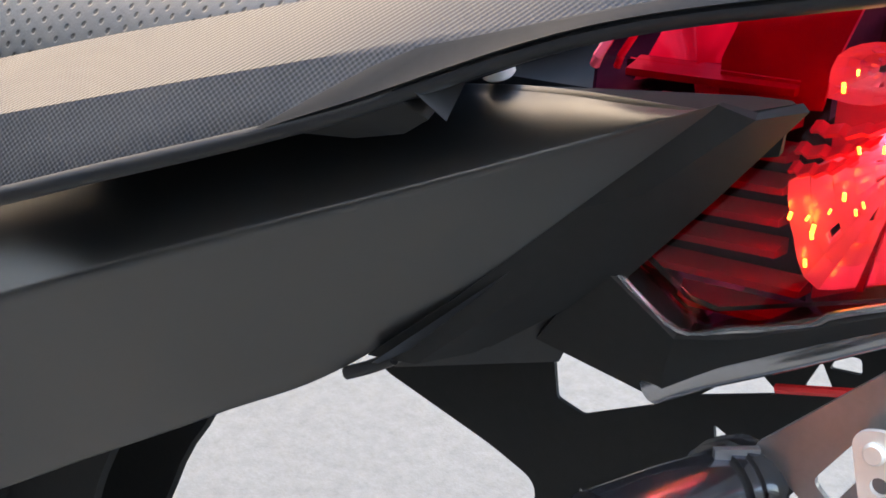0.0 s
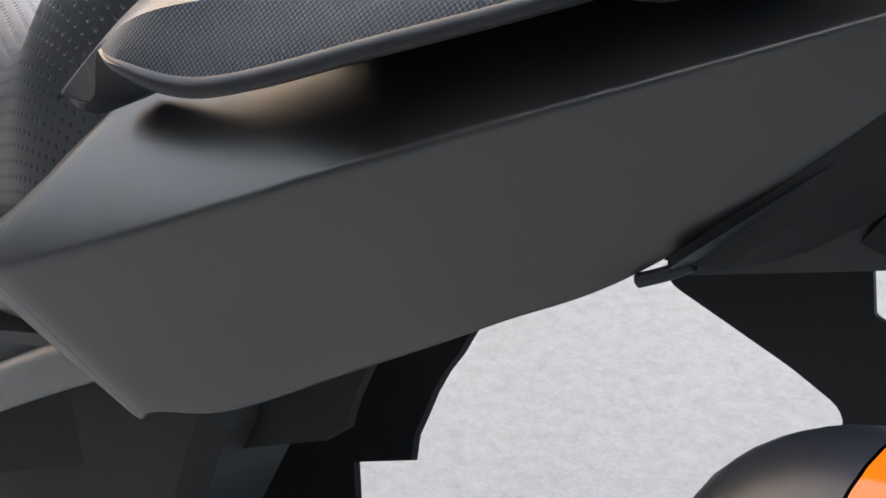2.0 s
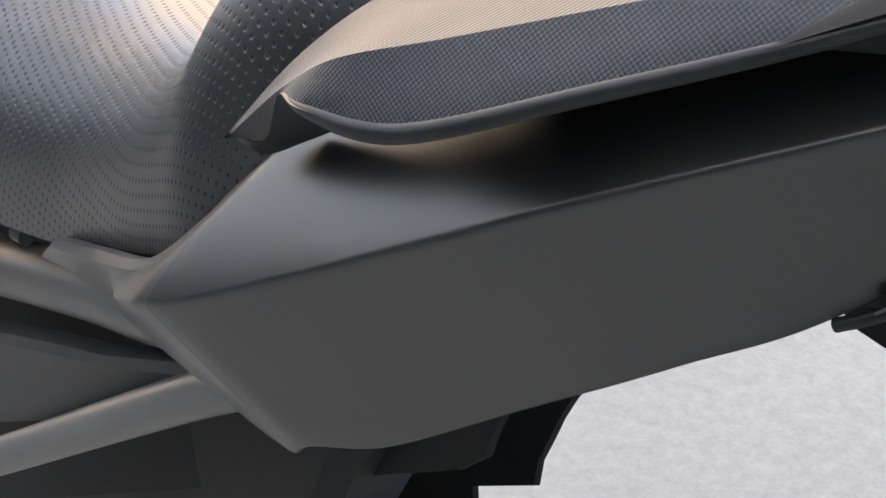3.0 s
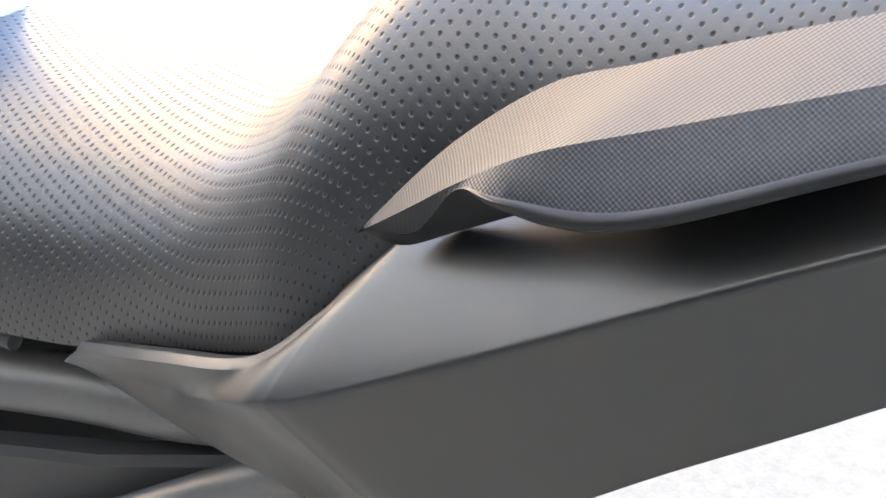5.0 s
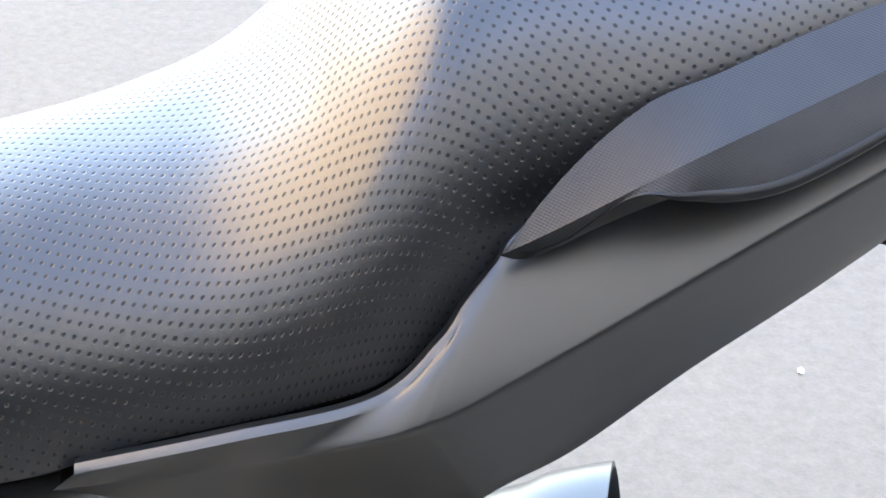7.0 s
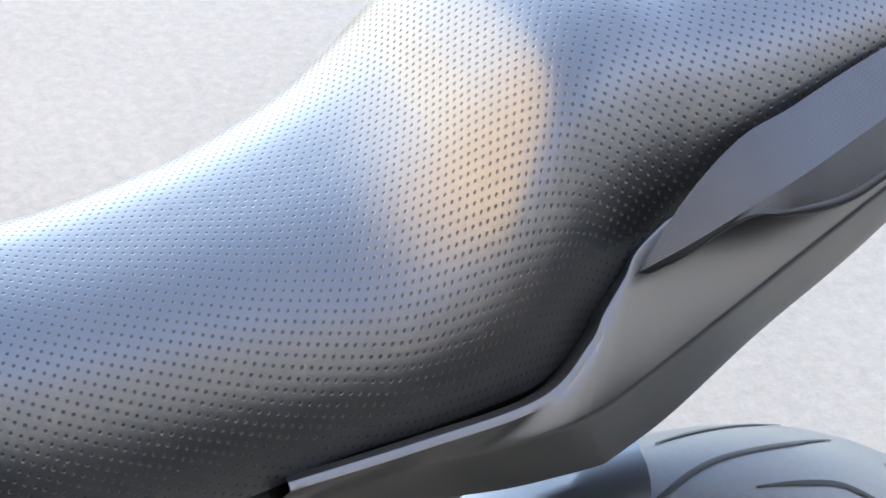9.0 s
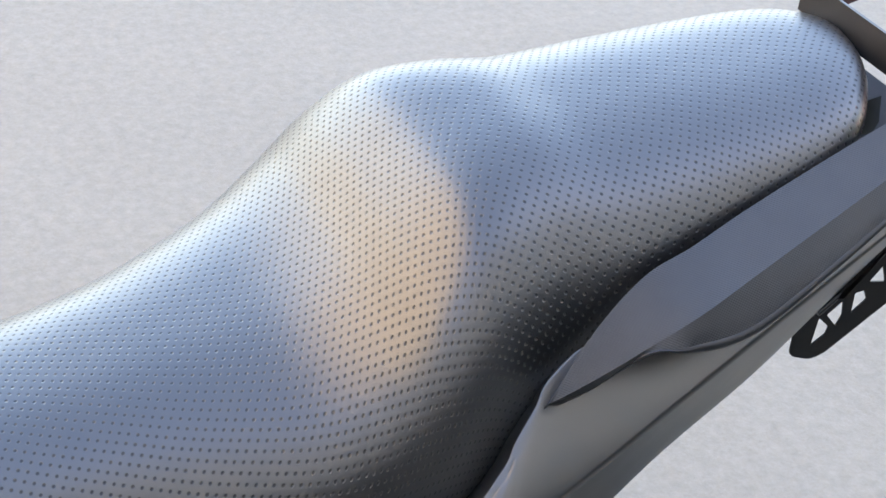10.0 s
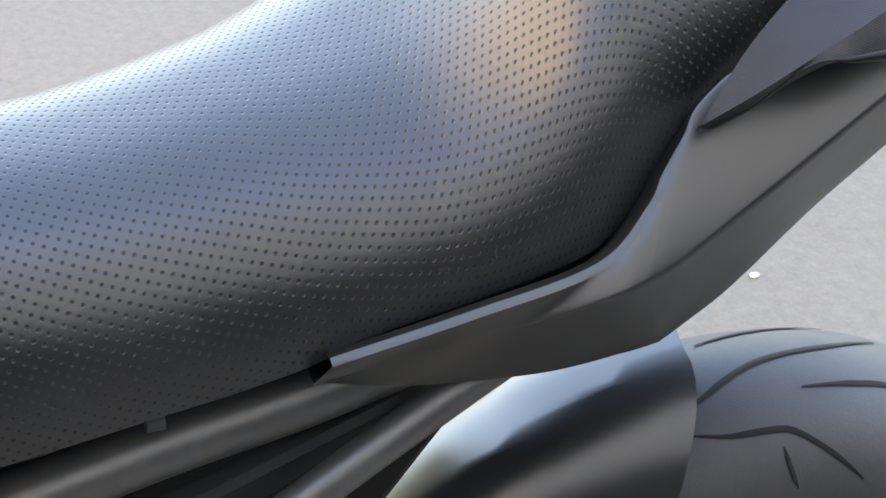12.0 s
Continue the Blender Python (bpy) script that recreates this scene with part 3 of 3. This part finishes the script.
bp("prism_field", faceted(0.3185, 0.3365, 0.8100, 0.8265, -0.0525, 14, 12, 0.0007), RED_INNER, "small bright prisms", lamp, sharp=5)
for z0, x0, x1 in ((0.8290, 0.2840, 0.3000), (0.8340, 0.2850, 0.3040), (0.8400, 0.2880, 0.3090)):
    arc = [(x0 + (x1 - x0) * k / 12, -0.0510 - 0.0010 * math.sin(math.pi * k / 12), z0 + 0.0075 * k / 12 - 0.0016 * math.sin(math.pi * k / 12) + 0.0005 * math.sin(k * 2.1)) for k in range(13)]
    bp("step", loft([[(x, y, z), (x, y - 0.0010, z + 0.0012), (x, y + 0.002, z + 0.0026)] for x, y, z in arc]), RED_RIM, "curved reflector step", lamp, sharp=20)
bp("bulb", pipe([(0.3098, -0.0490, 0.8440), (0.3090, -0.0490, 0.8405), (0.3080, -0.0490, 0.8362)], 0.0014, 10, 12, None, 0.0008), BULB, "lit warm bulb", lamp)
# sparkles added as small glowing rods before the bulb and facets
bp("glint", pipe([(0.3098, -0.0532, 0.8440), (0.3090, -0.0534, 0.8405), (0.3080, -0.0532, 0.8362)], 0.0011, 10, 12, None, 0.0004), GLINT, "", lamp)
for x, z in ((0.2921, 0.8183), (0.2926, 0.8200), (0.2911, 0.8218), (0.2868, 0.8213), (0.3125, 0.8300), (0.3089, 0.8331), (0.2986, 0.8298), (0.3016, 0.8268), (0.3030, 0.8290), (0.2978, 0.8579), (0.2950, 0.8542), (0.3003, 0.8413), (0.2915, 0.8110), (0.2960, 0.8250), (0.3060, 0.8430)):
    h = random.uniform(0.0005, 0.0010)
    bp("glint", pipe([(x, -0.0534, z), (x + random.uniform(-0.0006, 0.0006), -0.0534, z - 2.2 * h)], h * 0.55, 4, 8), GLINT, "", lamp)
ribs = bmesh.new()
for i in range(8):
    z = 0.784 + 0.0080 * i
    x1 = 0.2830 if i > 1 else 0.290
    loft([[(0.240, -0.0445, z), (0.240, -0.0510, z + 0.0012), (0.240, -0.0510, z + 0.0030), (0.240, -0.0445, z + 0.0040)], [(x1, -0.0445, z + 0.006), (x1, -0.0510, z + 0.0072), (x1, -0.0510, z + 0.0090), (x1, -0.0445, z + 0.0100)]], True, True, ribs)
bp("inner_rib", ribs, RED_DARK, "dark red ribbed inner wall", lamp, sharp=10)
back = loft([[(0.236, -0.044, 0.79), (0.236, -0.044, 0.842)], [(0.288, -0.0424, 0.794), (0.288, -0.0424, 0.8517)]])
bp("lamp_back", back, BLACK, "black lamp housing", lamp)
rear = loft([[(0.2885, -0.0405, 0.794), (0.2885, -0.0405, 0.8517)], [(0.375, -0.038, 0.80), (0.375, -0.038, 0.860)]])
bp("rear_wall", rear, RED_RIM, "red rear wall of the lamp", lamp)
upper = loft([[(0.240 + 0.026 * i / 8, -0.051 + 0.010 * abs(math.sin(0.5 * i + 0.6 * j)) + 0.004 * j, 0.836 + 0.0065 * j + 0.004 * i / 8) for j in range(6)] for i in range(9)])
bp("upper_wall", upper, RED_RIM, "bright red upper chamber of the lamp", lamp, sharp=60)
shelf = loft([[(0.2640, -0.0495, 0.840), (0.2630, -0.0480, 0.8500), (0.2650, -0.040, 0.8640)], [(0.2890, -0.0495, 0.845), (0.2900, -0.0480, 0.8550), (0.2920, -0.038, 0.8700)]])
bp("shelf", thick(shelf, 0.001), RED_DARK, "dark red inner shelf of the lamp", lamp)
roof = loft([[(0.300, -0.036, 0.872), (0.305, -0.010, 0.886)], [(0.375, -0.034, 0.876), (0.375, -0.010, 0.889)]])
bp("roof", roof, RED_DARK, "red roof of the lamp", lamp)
upright = loft([[(0.3110, -0.040, 0.8480), (0.3110, -0.034, 0.8740)], [(0.375, -0.036, 0.8560), (0.375, -0.032, 0.8800)]])
bp("upper_rear_wall", upright, RED_RIM, "bright red upper rear wall", lamp)
hood = loft([[(0.2275, y, z) for z in (0.8585, 0.868, 0.879)] for y in (-0.048, -0.02, 0.01, 0.04, 0.058)])
bp("lamp_hood", thick(hood, 0.002), BLACK, "black cover between seat and lamp", lamp)

# under-tail tray with a turned-up bright edge
tray = loft([[(0.2435, -0.064, 0.8005), (0.234, -0.060, 0.783), (0.222, -0.055, 0.767), (0.222, -0.04, 0.768)],
             [(0.266, -0.0625, 0.7865), (0.262, -0.059, 0.776), (0.256, -0.050, 0.760), (0.256, -0.035, 0.760)],
             [(0.281, -0.0625, 0.7925), (0.280, -0.058, 0.787), (0.280, -0.050, 0.779), (0.280, -0.02, 0.778)],
             [(0.305, -0.0625, 0.806), (0.304, -0.058, 0.802), (0.306, -0.050, 0.796), (0.306, 0.03, 0.793)],
             [(0.375, -0.050, 0.840), (0.375, -0.048, 0.836), (0.375, -0.045, 0.832), (0.375, 0.03, 0.828)]])
bp("under_tail", thick(tray, 0.0025), MATT, "black under-tail tray below the lamp", sharp=20)
bp("tray_edge", pipe([(0.244, -0.0645, 0.8005), (0.2655, -0.063, 0.7870), (0.281, -0.063, 0.7930), (0.2985, -0.063, 0.8005), (0.3060, -0.063, 0.8065), (0.340, -0.057, 0.822)], 0.0010, 30, 8), STEEL, "bright worn tray edge")
bar = pipe([(0.2535, -0.050, 0.7600), (0.2662, -0.050, 0.7696), (0.2955, -0.050, 0.7888), (0.3247, -0.050, 0.8088), (0.360, -0.050, 0.832)], 0.0050, 24, 16)
bp("tail_bar", bar, STEEL, "dark plated bar under the tail")
bp("cable", pipe([(0.285, -0.046, 0.770), (0.310, -0.047, 0.779), (0.335, -0.045, 0.785), (0.37, -0.04, 0.80)], 0.0013, 20, 8), WIRE, "thin red cable")

# plate hanger: an upright sheet with a slot, a row of triangular holes and a strip running back
out = rounded([(0.150, 0.770), (0.146, 0.713), (0.189, 0.703), (0.206, 0.697), (0.206, 0.678), (0.222, 0.6725), (0.231, 0.675), (0.274, 0.709), (0.298, 0.752), (0.322, 0.7705), (0.375, 0.790), (0.375, 0.812), (0.305, 0.7815), (0.285, 0.7745), (0.250, 0.775)], 0.005, 4)
holes = [rounded(h, 0.0012, 3) for h in (
    [(0.209, 0.752), (0.212, 0.729), (0.221, 0.727), (0.244, 0.740), (0.234, 0.752)],
    [(0.2200, 0.6827), (0.2214, 0.7024), (0.2299, 0.6948), (0.2292, 0.6897)], [(0.2264, 0.7038), (0.2359, 0.7122), (0.2379, 0.7016), (0.2351, 0.6942)], [(0.2438, 0.7017), (0.2431, 0.7164), (0.2495, 0.7172), (0.2529, 0.7103)], [(0.2512, 0.7228), (0.2585, 0.7331), (0.2631, 0.7210)],
    [(0.263, 0.7325), (0.270, 0.738), (0.2615, 0.7415)],
    [(0.256, 0.748), (0.279, 0.758), (0.272, 0.763)], [(0.285, 0.7625), (0.293, 0.765), (0.289, 0.772)], [(0.291, 0.7705), (0.2998, 0.772), (0.299, 0.7765), (0.293, 0.7755)], [(0.305, 0.7685), (0.3115, 0.7700), (0.311, 0.773), (0.3055, 0.7725)])]
bp("plate_hanger", moved(plate(out, 0.0012, holes), frame_at((0, -0.0295, 0), (1, 0, 0), (0, 0, 1))), MATT, "black sheet steel plate hanger with triangular cut-outs", smooth=False)

fill = loft([[(0.188, -0.083, 0.7565), (0.229, -0.0765, 0.797), (0.249, -0.0625, 0.797)], [(0.184, -0.070, 0.7475), (0.222, -0.058, 0.775), (0.242, -0.0605, 0.795)], [(0.184, -0.0685, 0.7465), (0.226, -0.052, 0.757), (0.236, -0.054, 0.780)]])
bp("under_blade", fill, BLACK, "black filler below the tail trim", sharp=25)
floor = loft([[(0.2435, -0.0635, 0.799), (0.266, -0.0620, 0.7860), (0.281, -0.0620, 0.7915), (0.305, -0.0615, 0.805), (0.375, -0.0495, 0.839)], [(0.2435, 0.03, 0.799), (0.266, 0.03, 0.779), (0.281, 0.03, 0.785), (0.305, 0.03, 0.798), (0.375, 0.03, 0.832)]])
bp("tray_floor", floor, GLOSS, "black tray floor under the lamp", sharp=40)

# indicator bracket with a slot, strap and bolt
BK = frame_at((0.297, -0.078, 0.774), (0.029, 0.004, 0.031), (0.010, 0.0, -0.020))
ind = tagged(new("indicator"), "amber indicator on a black stalk, held by a slotted steel bracket")
ind.parent = bike
out = rounded([(0.0, -0.002), (0.043, -0.002), (0.026, 0.0255), (0.004, 0.030)], 0.002, 3)
slot = rounded([(0.0075, 0.011), (0.027, 0.007), (0.027, 0.013), (0.0075, 0.018)], 0.002, 4)
bp("bracket", moved(plate(out, 0.0016, [slot]), BK), BRACKET, "slotted bright steel bracket", ind, smooth=False)
side = loft([[(0.297, -0.078, 0.776), (0.299, -0.0775, 0.744)], [(0.290, -0.086, 0.777), (0.291, -0.086, 0.745)]])
bp("bracket_side", thick(side, 0.0016), BRACKET, "bent side of the bracket", ind)
out = rounded([(-0.005, -0.005), (0.005, -0.005), (0.005, 0.045), (-0.005, 0.045)], 0.0045, 6)
holes = [[(0.0021 * math.cos(a * math.pi / 8), y + 0.0021 * math.sin(a * math.pi / 8)) for a in range(16)] for y in (0.0075, 0.0140, 0.0205)]
SK = frame_at((0.3245, -0.0805, 0.7875), (0.94, 0.08, 0.30), (0.42, -0.10, -0.85))
bp("strap", moved(plate(out, 0.0014, holes), SK), ZINC, "pale zinc strap with three holes", ind, smooth=False)
bp("bolt", moved(disc(0.0026, 0.003), SK @ Matrix.Translation((0, 0.0, -0.0015))), ZINC, "round bright bolt head", ind)

stalk = pipe([(0.2945, -0.076, 0.7625), (0.288, -0.098, 0.7655), (0.282, -0.120, 0.768)], 0.0105, 14, 24)
bp("stalk", stalk, GLOSS, "gloss black stalk", ind)
for k, (r, f) in enumerate(((0.0122, 0.02), (0.0128, 0.10), (0.0120, 0.17))):
    p = Vector((0.2945, -0.076, 0.7625)).lerp(Vector((0.282, -0.120, 0.768)), f)
    d = Vector((-0.0125, -0.044, 0.0055)).normalized()
    bp("collar", pipe([p - d * 0.0016, p + d * 0.0016], r, 6, 24), GLOSS, "gloss black collar", ind)


def pod(front):
    """Half of the egg-shaped indicator body: the dark shell in front or the lens behind."""
    rows = []
    for i in range(17):
        th = math.pi * i / 16
        r = []
        for j in range(17):
            ph = math.pi * (j / 16 - 0.5) + (math.pi if front else 0)
            x = math.sin(th) * math.cos(ph)
            y = math.cos(th)
            z = math.sin(th) * math.sin(ph)
            sx = 0.040 if front else 0.030
            r.append((sx * math.copysign(abs(x) ** 0.9, x), 0.031 * y, 0.024 * z))
        rows.append(r)
    return loft(rows)


PM = frame_at((0.2835, -0.143, 0.756), (0.97, 0.10, 0.22), (-0.1, 0.97, 0.25))
bp("shell", moved(pod(True), PM), BLACK, "black pod shell", ind, sharp=60)
bp("lens", moved(pod(False), PM @ Matrix.Translation((0.0008, 0, 0))), AMBER_LENS, "orange lens", ind, sharp=60)

# subframe tubes and the parts behind them
in_tail = False
bp("frame_tube", pipe([(-0.50, -0.058, 0.520), (-0.35, -0.066, 0.561), (-0.22, -0.069, 0.595), (-0.155, -0.073, 0.611), (-0.09, -0.078, 0.633)], 0.0150, 30, 22), TUBE, "satin silver painted frame tube")
bp("frame_tube", pipe([(-0.46, -0.098, 0.374), (-0.30, -0.097, 0.477), (-0.10, -0.095, 0.606), (-0.03, -0.092, 0.645)], 0.0098, 30, 18), TUBE, "satin silver painted frame tube")
cover_rows = []
for x, y, z, h in ((-0.44, -0.083, 0.500, 0.09), (-0.335, -0.085, 0.534, 0.06), (-0.252, -0.085, 0.560, 0.045), (-0.196, -0.085, 0.5765, 0.025), (-0.110, -0.085, 0.609, 0.012)):
    cover_rows.append([(x, y + 0.012, z + 0.001), (x, y + 0.002, z), (x, y, z - 0.005), (x, y + 0.002, z - h), (x, y + 0.03, z - h)])
cover = loft(cover_rows)
bp("side_cover", cover, GREYPL, "grey-black plastic side cover", sharp=25)
bp("screw", moved(disc(0.0026, 0.0022), frame_at((-0.183, -0.0845, 0.604), (1, 0, 0.2), (0, 0, -1))), BLACK, "small black screw head")
box = []
for x, yn, zt, zb in ((-0.52, 0.010, 0.60, 0.16), (-0.30, -0.020, 0.625, 0.20), (-0.15, -0.045, 0.640, 0.42), (-0.06, -0.060, 0.64, 0.57)):
    box.append([(x, yn, zt), (x, 0.0, zt), (x, 0.0, zb), (x, yn + 0.01, zb), (x, yn, zb + 0.02)])
bp("airbox", loft(box, True, True), MATT, "black airbox under the seat", sharp=30)
# fuel tank: a narrow tail that rides over the seat's nose and widens forward
tank = []
for x, w, zb, zt in ((-0.306, 0.012, 0.722, 0.735), (-0.311, 0.020, 0.715, 0.760), (-0.322, 0.028, 0.705, 0.778), (-0.350, 0.042, 0.690, 0.800), (-0.40, 0.075, 0.660, 0.826), (-0.48, 0.120, 0.640, 0.860), (-0.60, 0.150, 0.630, 0.885), (-0.74, 0.145, 0.640, 0.880)):
    ring = []
    for k in range(25):
        c, q = math.cos(math.pi * k / 24), math.sin(math.pi * k / 24)
        ring.append((x, -0.004 - w * math.copysign(abs(c) ** 0.75, c), zb + (zt - zb) * q ** 0.7))
    tank.append(ring)
bp("fuel_tank", loft(tank, True, True), PAINT, "glossy silver-blue metallic fuel tank", sharp=50)

# rear wheel
AX, AY, AZ, WR = 0.138, 0.001, 0.191, 0.317


def wheel_ring(profile, n=140, a0=0.0, a1=360.0, closed=True):
    rows = []
    m = n if closed else n + 1
    for i in range(m):
        a = radians(a0 + (a1 - a0) * i / n)
        rows.append([(AX + r * math.cos(a), AY + y, AZ + r * math.sin(a)) for r, y in profile])
    if closed:
        rows.append(rows[0])
    return loft(rows)


def tread(k):
    return WR - 0.0815 + 0.0815 * max(math.sin(math.pi * k), 0) ** 0.75, -0.076 * math.cos(math.pi * k)


wheel = bp("rear_wheel", wheel_ring([(0.206, -0.054), (0.234, -0.060), (0.234, 0.060), (0.206, 0.054), (0.206, -0.054)]), GLOSS, "black rear wheel")
tyre = bp("tyre", wheel_ring([tread(k / 32) for k in range(33)]), RUBBER, "worn black rubber tyre", wheel, sharp=60)
bp("hub", moved(disc(0.05, 0.10), frame_at((AX, AY + 0.05, AZ), (1, 0, 0), (0, 0, 1))), GLOSS, "", wheel)
for k in range(5):
    a = 2 * math.pi * k / 5
    bp("spoke", pipe([(AX + 0.045 * math.cos(a), AY, AZ + 0.045 * math.sin(a)), (AX + 0.215 * math.cos(a), AY, AZ + 0.215 * math.sin(a))], 0.014, 4, 10), GLOSS, "", wheel)


def groove(path, w):
    """A black strip laid on the tread for a groove's shade, along angles and shares of the tyre's width."""
    pts = spline([(a, k * 100, 0) for a, k in path], 26)
    rows = []
    for i, p in enumerate(pts):
        q = pts[min(i + 1, 25)] - pts[max(i - 1, 0)]
        sp = WR * radians(1)
        t = Vector((q.x * sp, q.y * 0.00184, 0)).normalized()
        half = w * min(1, 0.25 + 3 * min(i, 25 - i) / 25)
        row = []
        for s, d in ((-1, 0.0006), (-0.8, 0.0009), (0.8, 0.0009), (1, 0.0006)):
            a = radians(p.x + (-t.y * half * s) / sp)
            k = (p.y + (t.x * half * s) / 0.00184) / 100
            r, y = tread(k)
            row.append((AX + (r + d) * math.cos(a), AY + y, AZ + (r + d) * math.sin(a)))
        rows.append(row)
    return loft(rows)


for path in (((100, 0.38), (95.6, 0.42), (90.6, 0.47), (86.3, 0.50), (80.7, 0.52), (75.5, 0.54), (68.3, 0.58)), ((84.3, 0.39), (81.6, 0.39), (77.1, 0.39), (72.3, 0.385), (67.1, 0.34), (61.7, 0.29)),
             ((98.9, 0.33), (94.9, 0.30), (90.4, 0.29), (87.7, 0.28), (84.5, 0.23), (81.6, 0.18), (78.6, 0.13)), ((89.2, 0.24), (88.8, 0.18), (88.1, 0.13)),
             ((62, 0.50), (59.9, 0.50), (57, 0.50), (55, 0.49), (50, 0.46)), ((68, 0.20), (62, 0.18), (56, 0.13), (52, 0.07)), ((92, 0.62), (86, 0.65), (80, 0.67), (72, 0.70))):
    bp("groove", groove(path, 0.00175), MATT, "", tyre)

# hugger over the tyre, and the flap between it and the tail
HX, HY, HZ = 0.149, 0.015, 0.170
hug = []
for i in range(41):
    a = radians(99 + 73 * i / 40)
    nose = min(1.0, i / 24)
    bend = 1.05 - 0.40 * nose
    crest = 24 * 0.5 ** (1 / bend)
    row = []
    for k in range(29):
        q = min(k, 24)
        u = math.pi * q / 24
        s = max(math.sin(math.pi * (q / 24) ** bend), 0)
        c = math.cos(u)
        tall = 0.1550 + 0.0115 * nose
        r = 0.222 + tall * s ** (0.52 + 0.25 * nose)
        low = (1 - math.sin(u)) ** 0.8
        y = HY - 0.029 - (0.071 - 0.0178 * nose) * math.copysign(abs(c) ** (0.88 + 0.12 * nose), c)
        if k > crest:
            f = (k - crest) / (28 - crest)
            r = 0.222 + tall * (1 - 0.05 * f) * (1 - f ** 5) ** 0.5
            y = y0 + (0.078 - y0) * f
            low = low0 * (1 - f) - 0.44 * f
        else:
            y0, low0 = y, low
        row.append((HX + r * math.cos(a) - 0.0644 * low, y, HZ + r * math.sin(a)))
    hug.append(row)
bp("hugger", thick(loft(hug), 0.003), HUGGER, "satin black hugger over the tyre", sharp=50)
edge = spline([(0.048, 0, 0.690), (0.036, 0, 0.664), (0.018, 0, 0.633), (0.003, 0, 0.605), (-0.003, 0, 0.590)], 14)
rows = []
for y0, dx in ((-0.030, -0.62), (-0.034, -0.62), (-0.034, -0.002), (-0.032, 0.0), (-0.030, -0.002)):
    rows.append([(max(p.x + dx, -0.56), y0, p.z) for p in edge] + [(max(-0.020 + dx, -0.56), y0, 0.575 if dx > -0.01 else 0.27)])
bp("mud_flap", loft(rows), MATT, "matt black inner mudguard", sharp=30)
edge = spline([(0.040, 0, 0.690), (0.008, 0, 0.632), (-0.0205, 0, 0.580), (-0.0365, 0, 0.556), (-0.049, 0, 0.530), (-0.0565, 0, 0.514), (-0.0585, 0, 0.502)], 14)
rows = []
for y0, dx in ((0.049, -0.16), (0.045, -0.16), (0.045, -0.002), (0.047, 0.0), (0.049, -0.002)):
    rows.append([(p.x + dx, y0, p.z) for p in edge] + [(-0.100 + dx, y0, 0.480), (-0.106 + dx, y0, 0.36)])
bp("mud_flap", loft(rows), MATT, "matt black far side of the mudguard", sharp=30)


# ---------------------------------------------------------------- litter on the asphalt
PAPER = surface("dirty_white_paper", (0.62, 0.61, 0.58), (0.80, 0.79, 0.77), 0.8, 90)


def scrap(x, y, size, turn):
    """A crumpled flake of paper."""
    rows = []
    for i in range(5):
        row = []
        for j in range(5):
            u, v = i / 4 - 0.5, j / 4 - 0.5
            row.append((size * u * (1 - 0.5 * abs(v)), 0.7 * size * v * (1 - 0.4 * abs(u)), size * (0.06 + random.uniform(0, 0.16))))
        rows.append(row)
    m = Matrix.Translation((x, y, GZ + 0.001)) @ Matrix.Rotation(radians(turn), 4, 'Z')
    tagged(part("paper_scrap", moved(thick(loft(rows), 0.0006), m), PAPER, sharp=20), "small crumpled white paper scrap lying on asphalt", "litter", "scraps on the ground")


scrap(0.786, 0.862, 0.016, 25)
scrap(0.680, 1.046, 0.014, 70)

# ---------------------------------------------------------------- unseen walls round the yard, set for light and reflections
def wall(name, material, foot, turn, length, top, label):
    """An upright slab whose broad face looks along its own -y, turned about z."""
    bm = bmesh.new()
    bmesh.ops.create_cube(bm, size=1)
    m = Matrix.Translation((foot[0], foot[1], (top + GZ) / 2)) @ Matrix.Rotation(radians(turn), 4, 'Z') @ Matrix.Diagonal((length, 0.3, top - GZ, 1))
    return tagged(part(name, moved(bm, m), material, smooth=False), label, "wall", kind="structure")


# added out of view: pale slab shades the yard, black foot darkens reflections
wall("wall_south", PLASTER, (6.8, -3.75), 180, 26.0, 11.6, "tall pale slab added out of view behind the viewer to shade the yard")
wall("south_reflection_blocker", BLACKOUT, (6.8, -3.45), 180, 26.0, 2.15, "unseen black slab added behind the viewer to darken low reflections")
# unseen pair added for the side panel to mirror: white above, black below
wall("wall_southwest", WHITEWASH, (-6.5, -2.2), 90, 3.6, 5.5, "unseen white slab added ahead of the motorcycle to brighten panel reflections")
wall("southwest_reflection_blocker", BLACKOUT, (-6.2, -2.2), 90, 3.6, 1.5, "unseen black slab added ahead of the motorcycle to darken low reflections")
wall("wall_west", SUNLIT, (-11.5, 5.0), 67, 17.0, 12.4, "tall sunlit beige house wall ahead of the motorcycle")
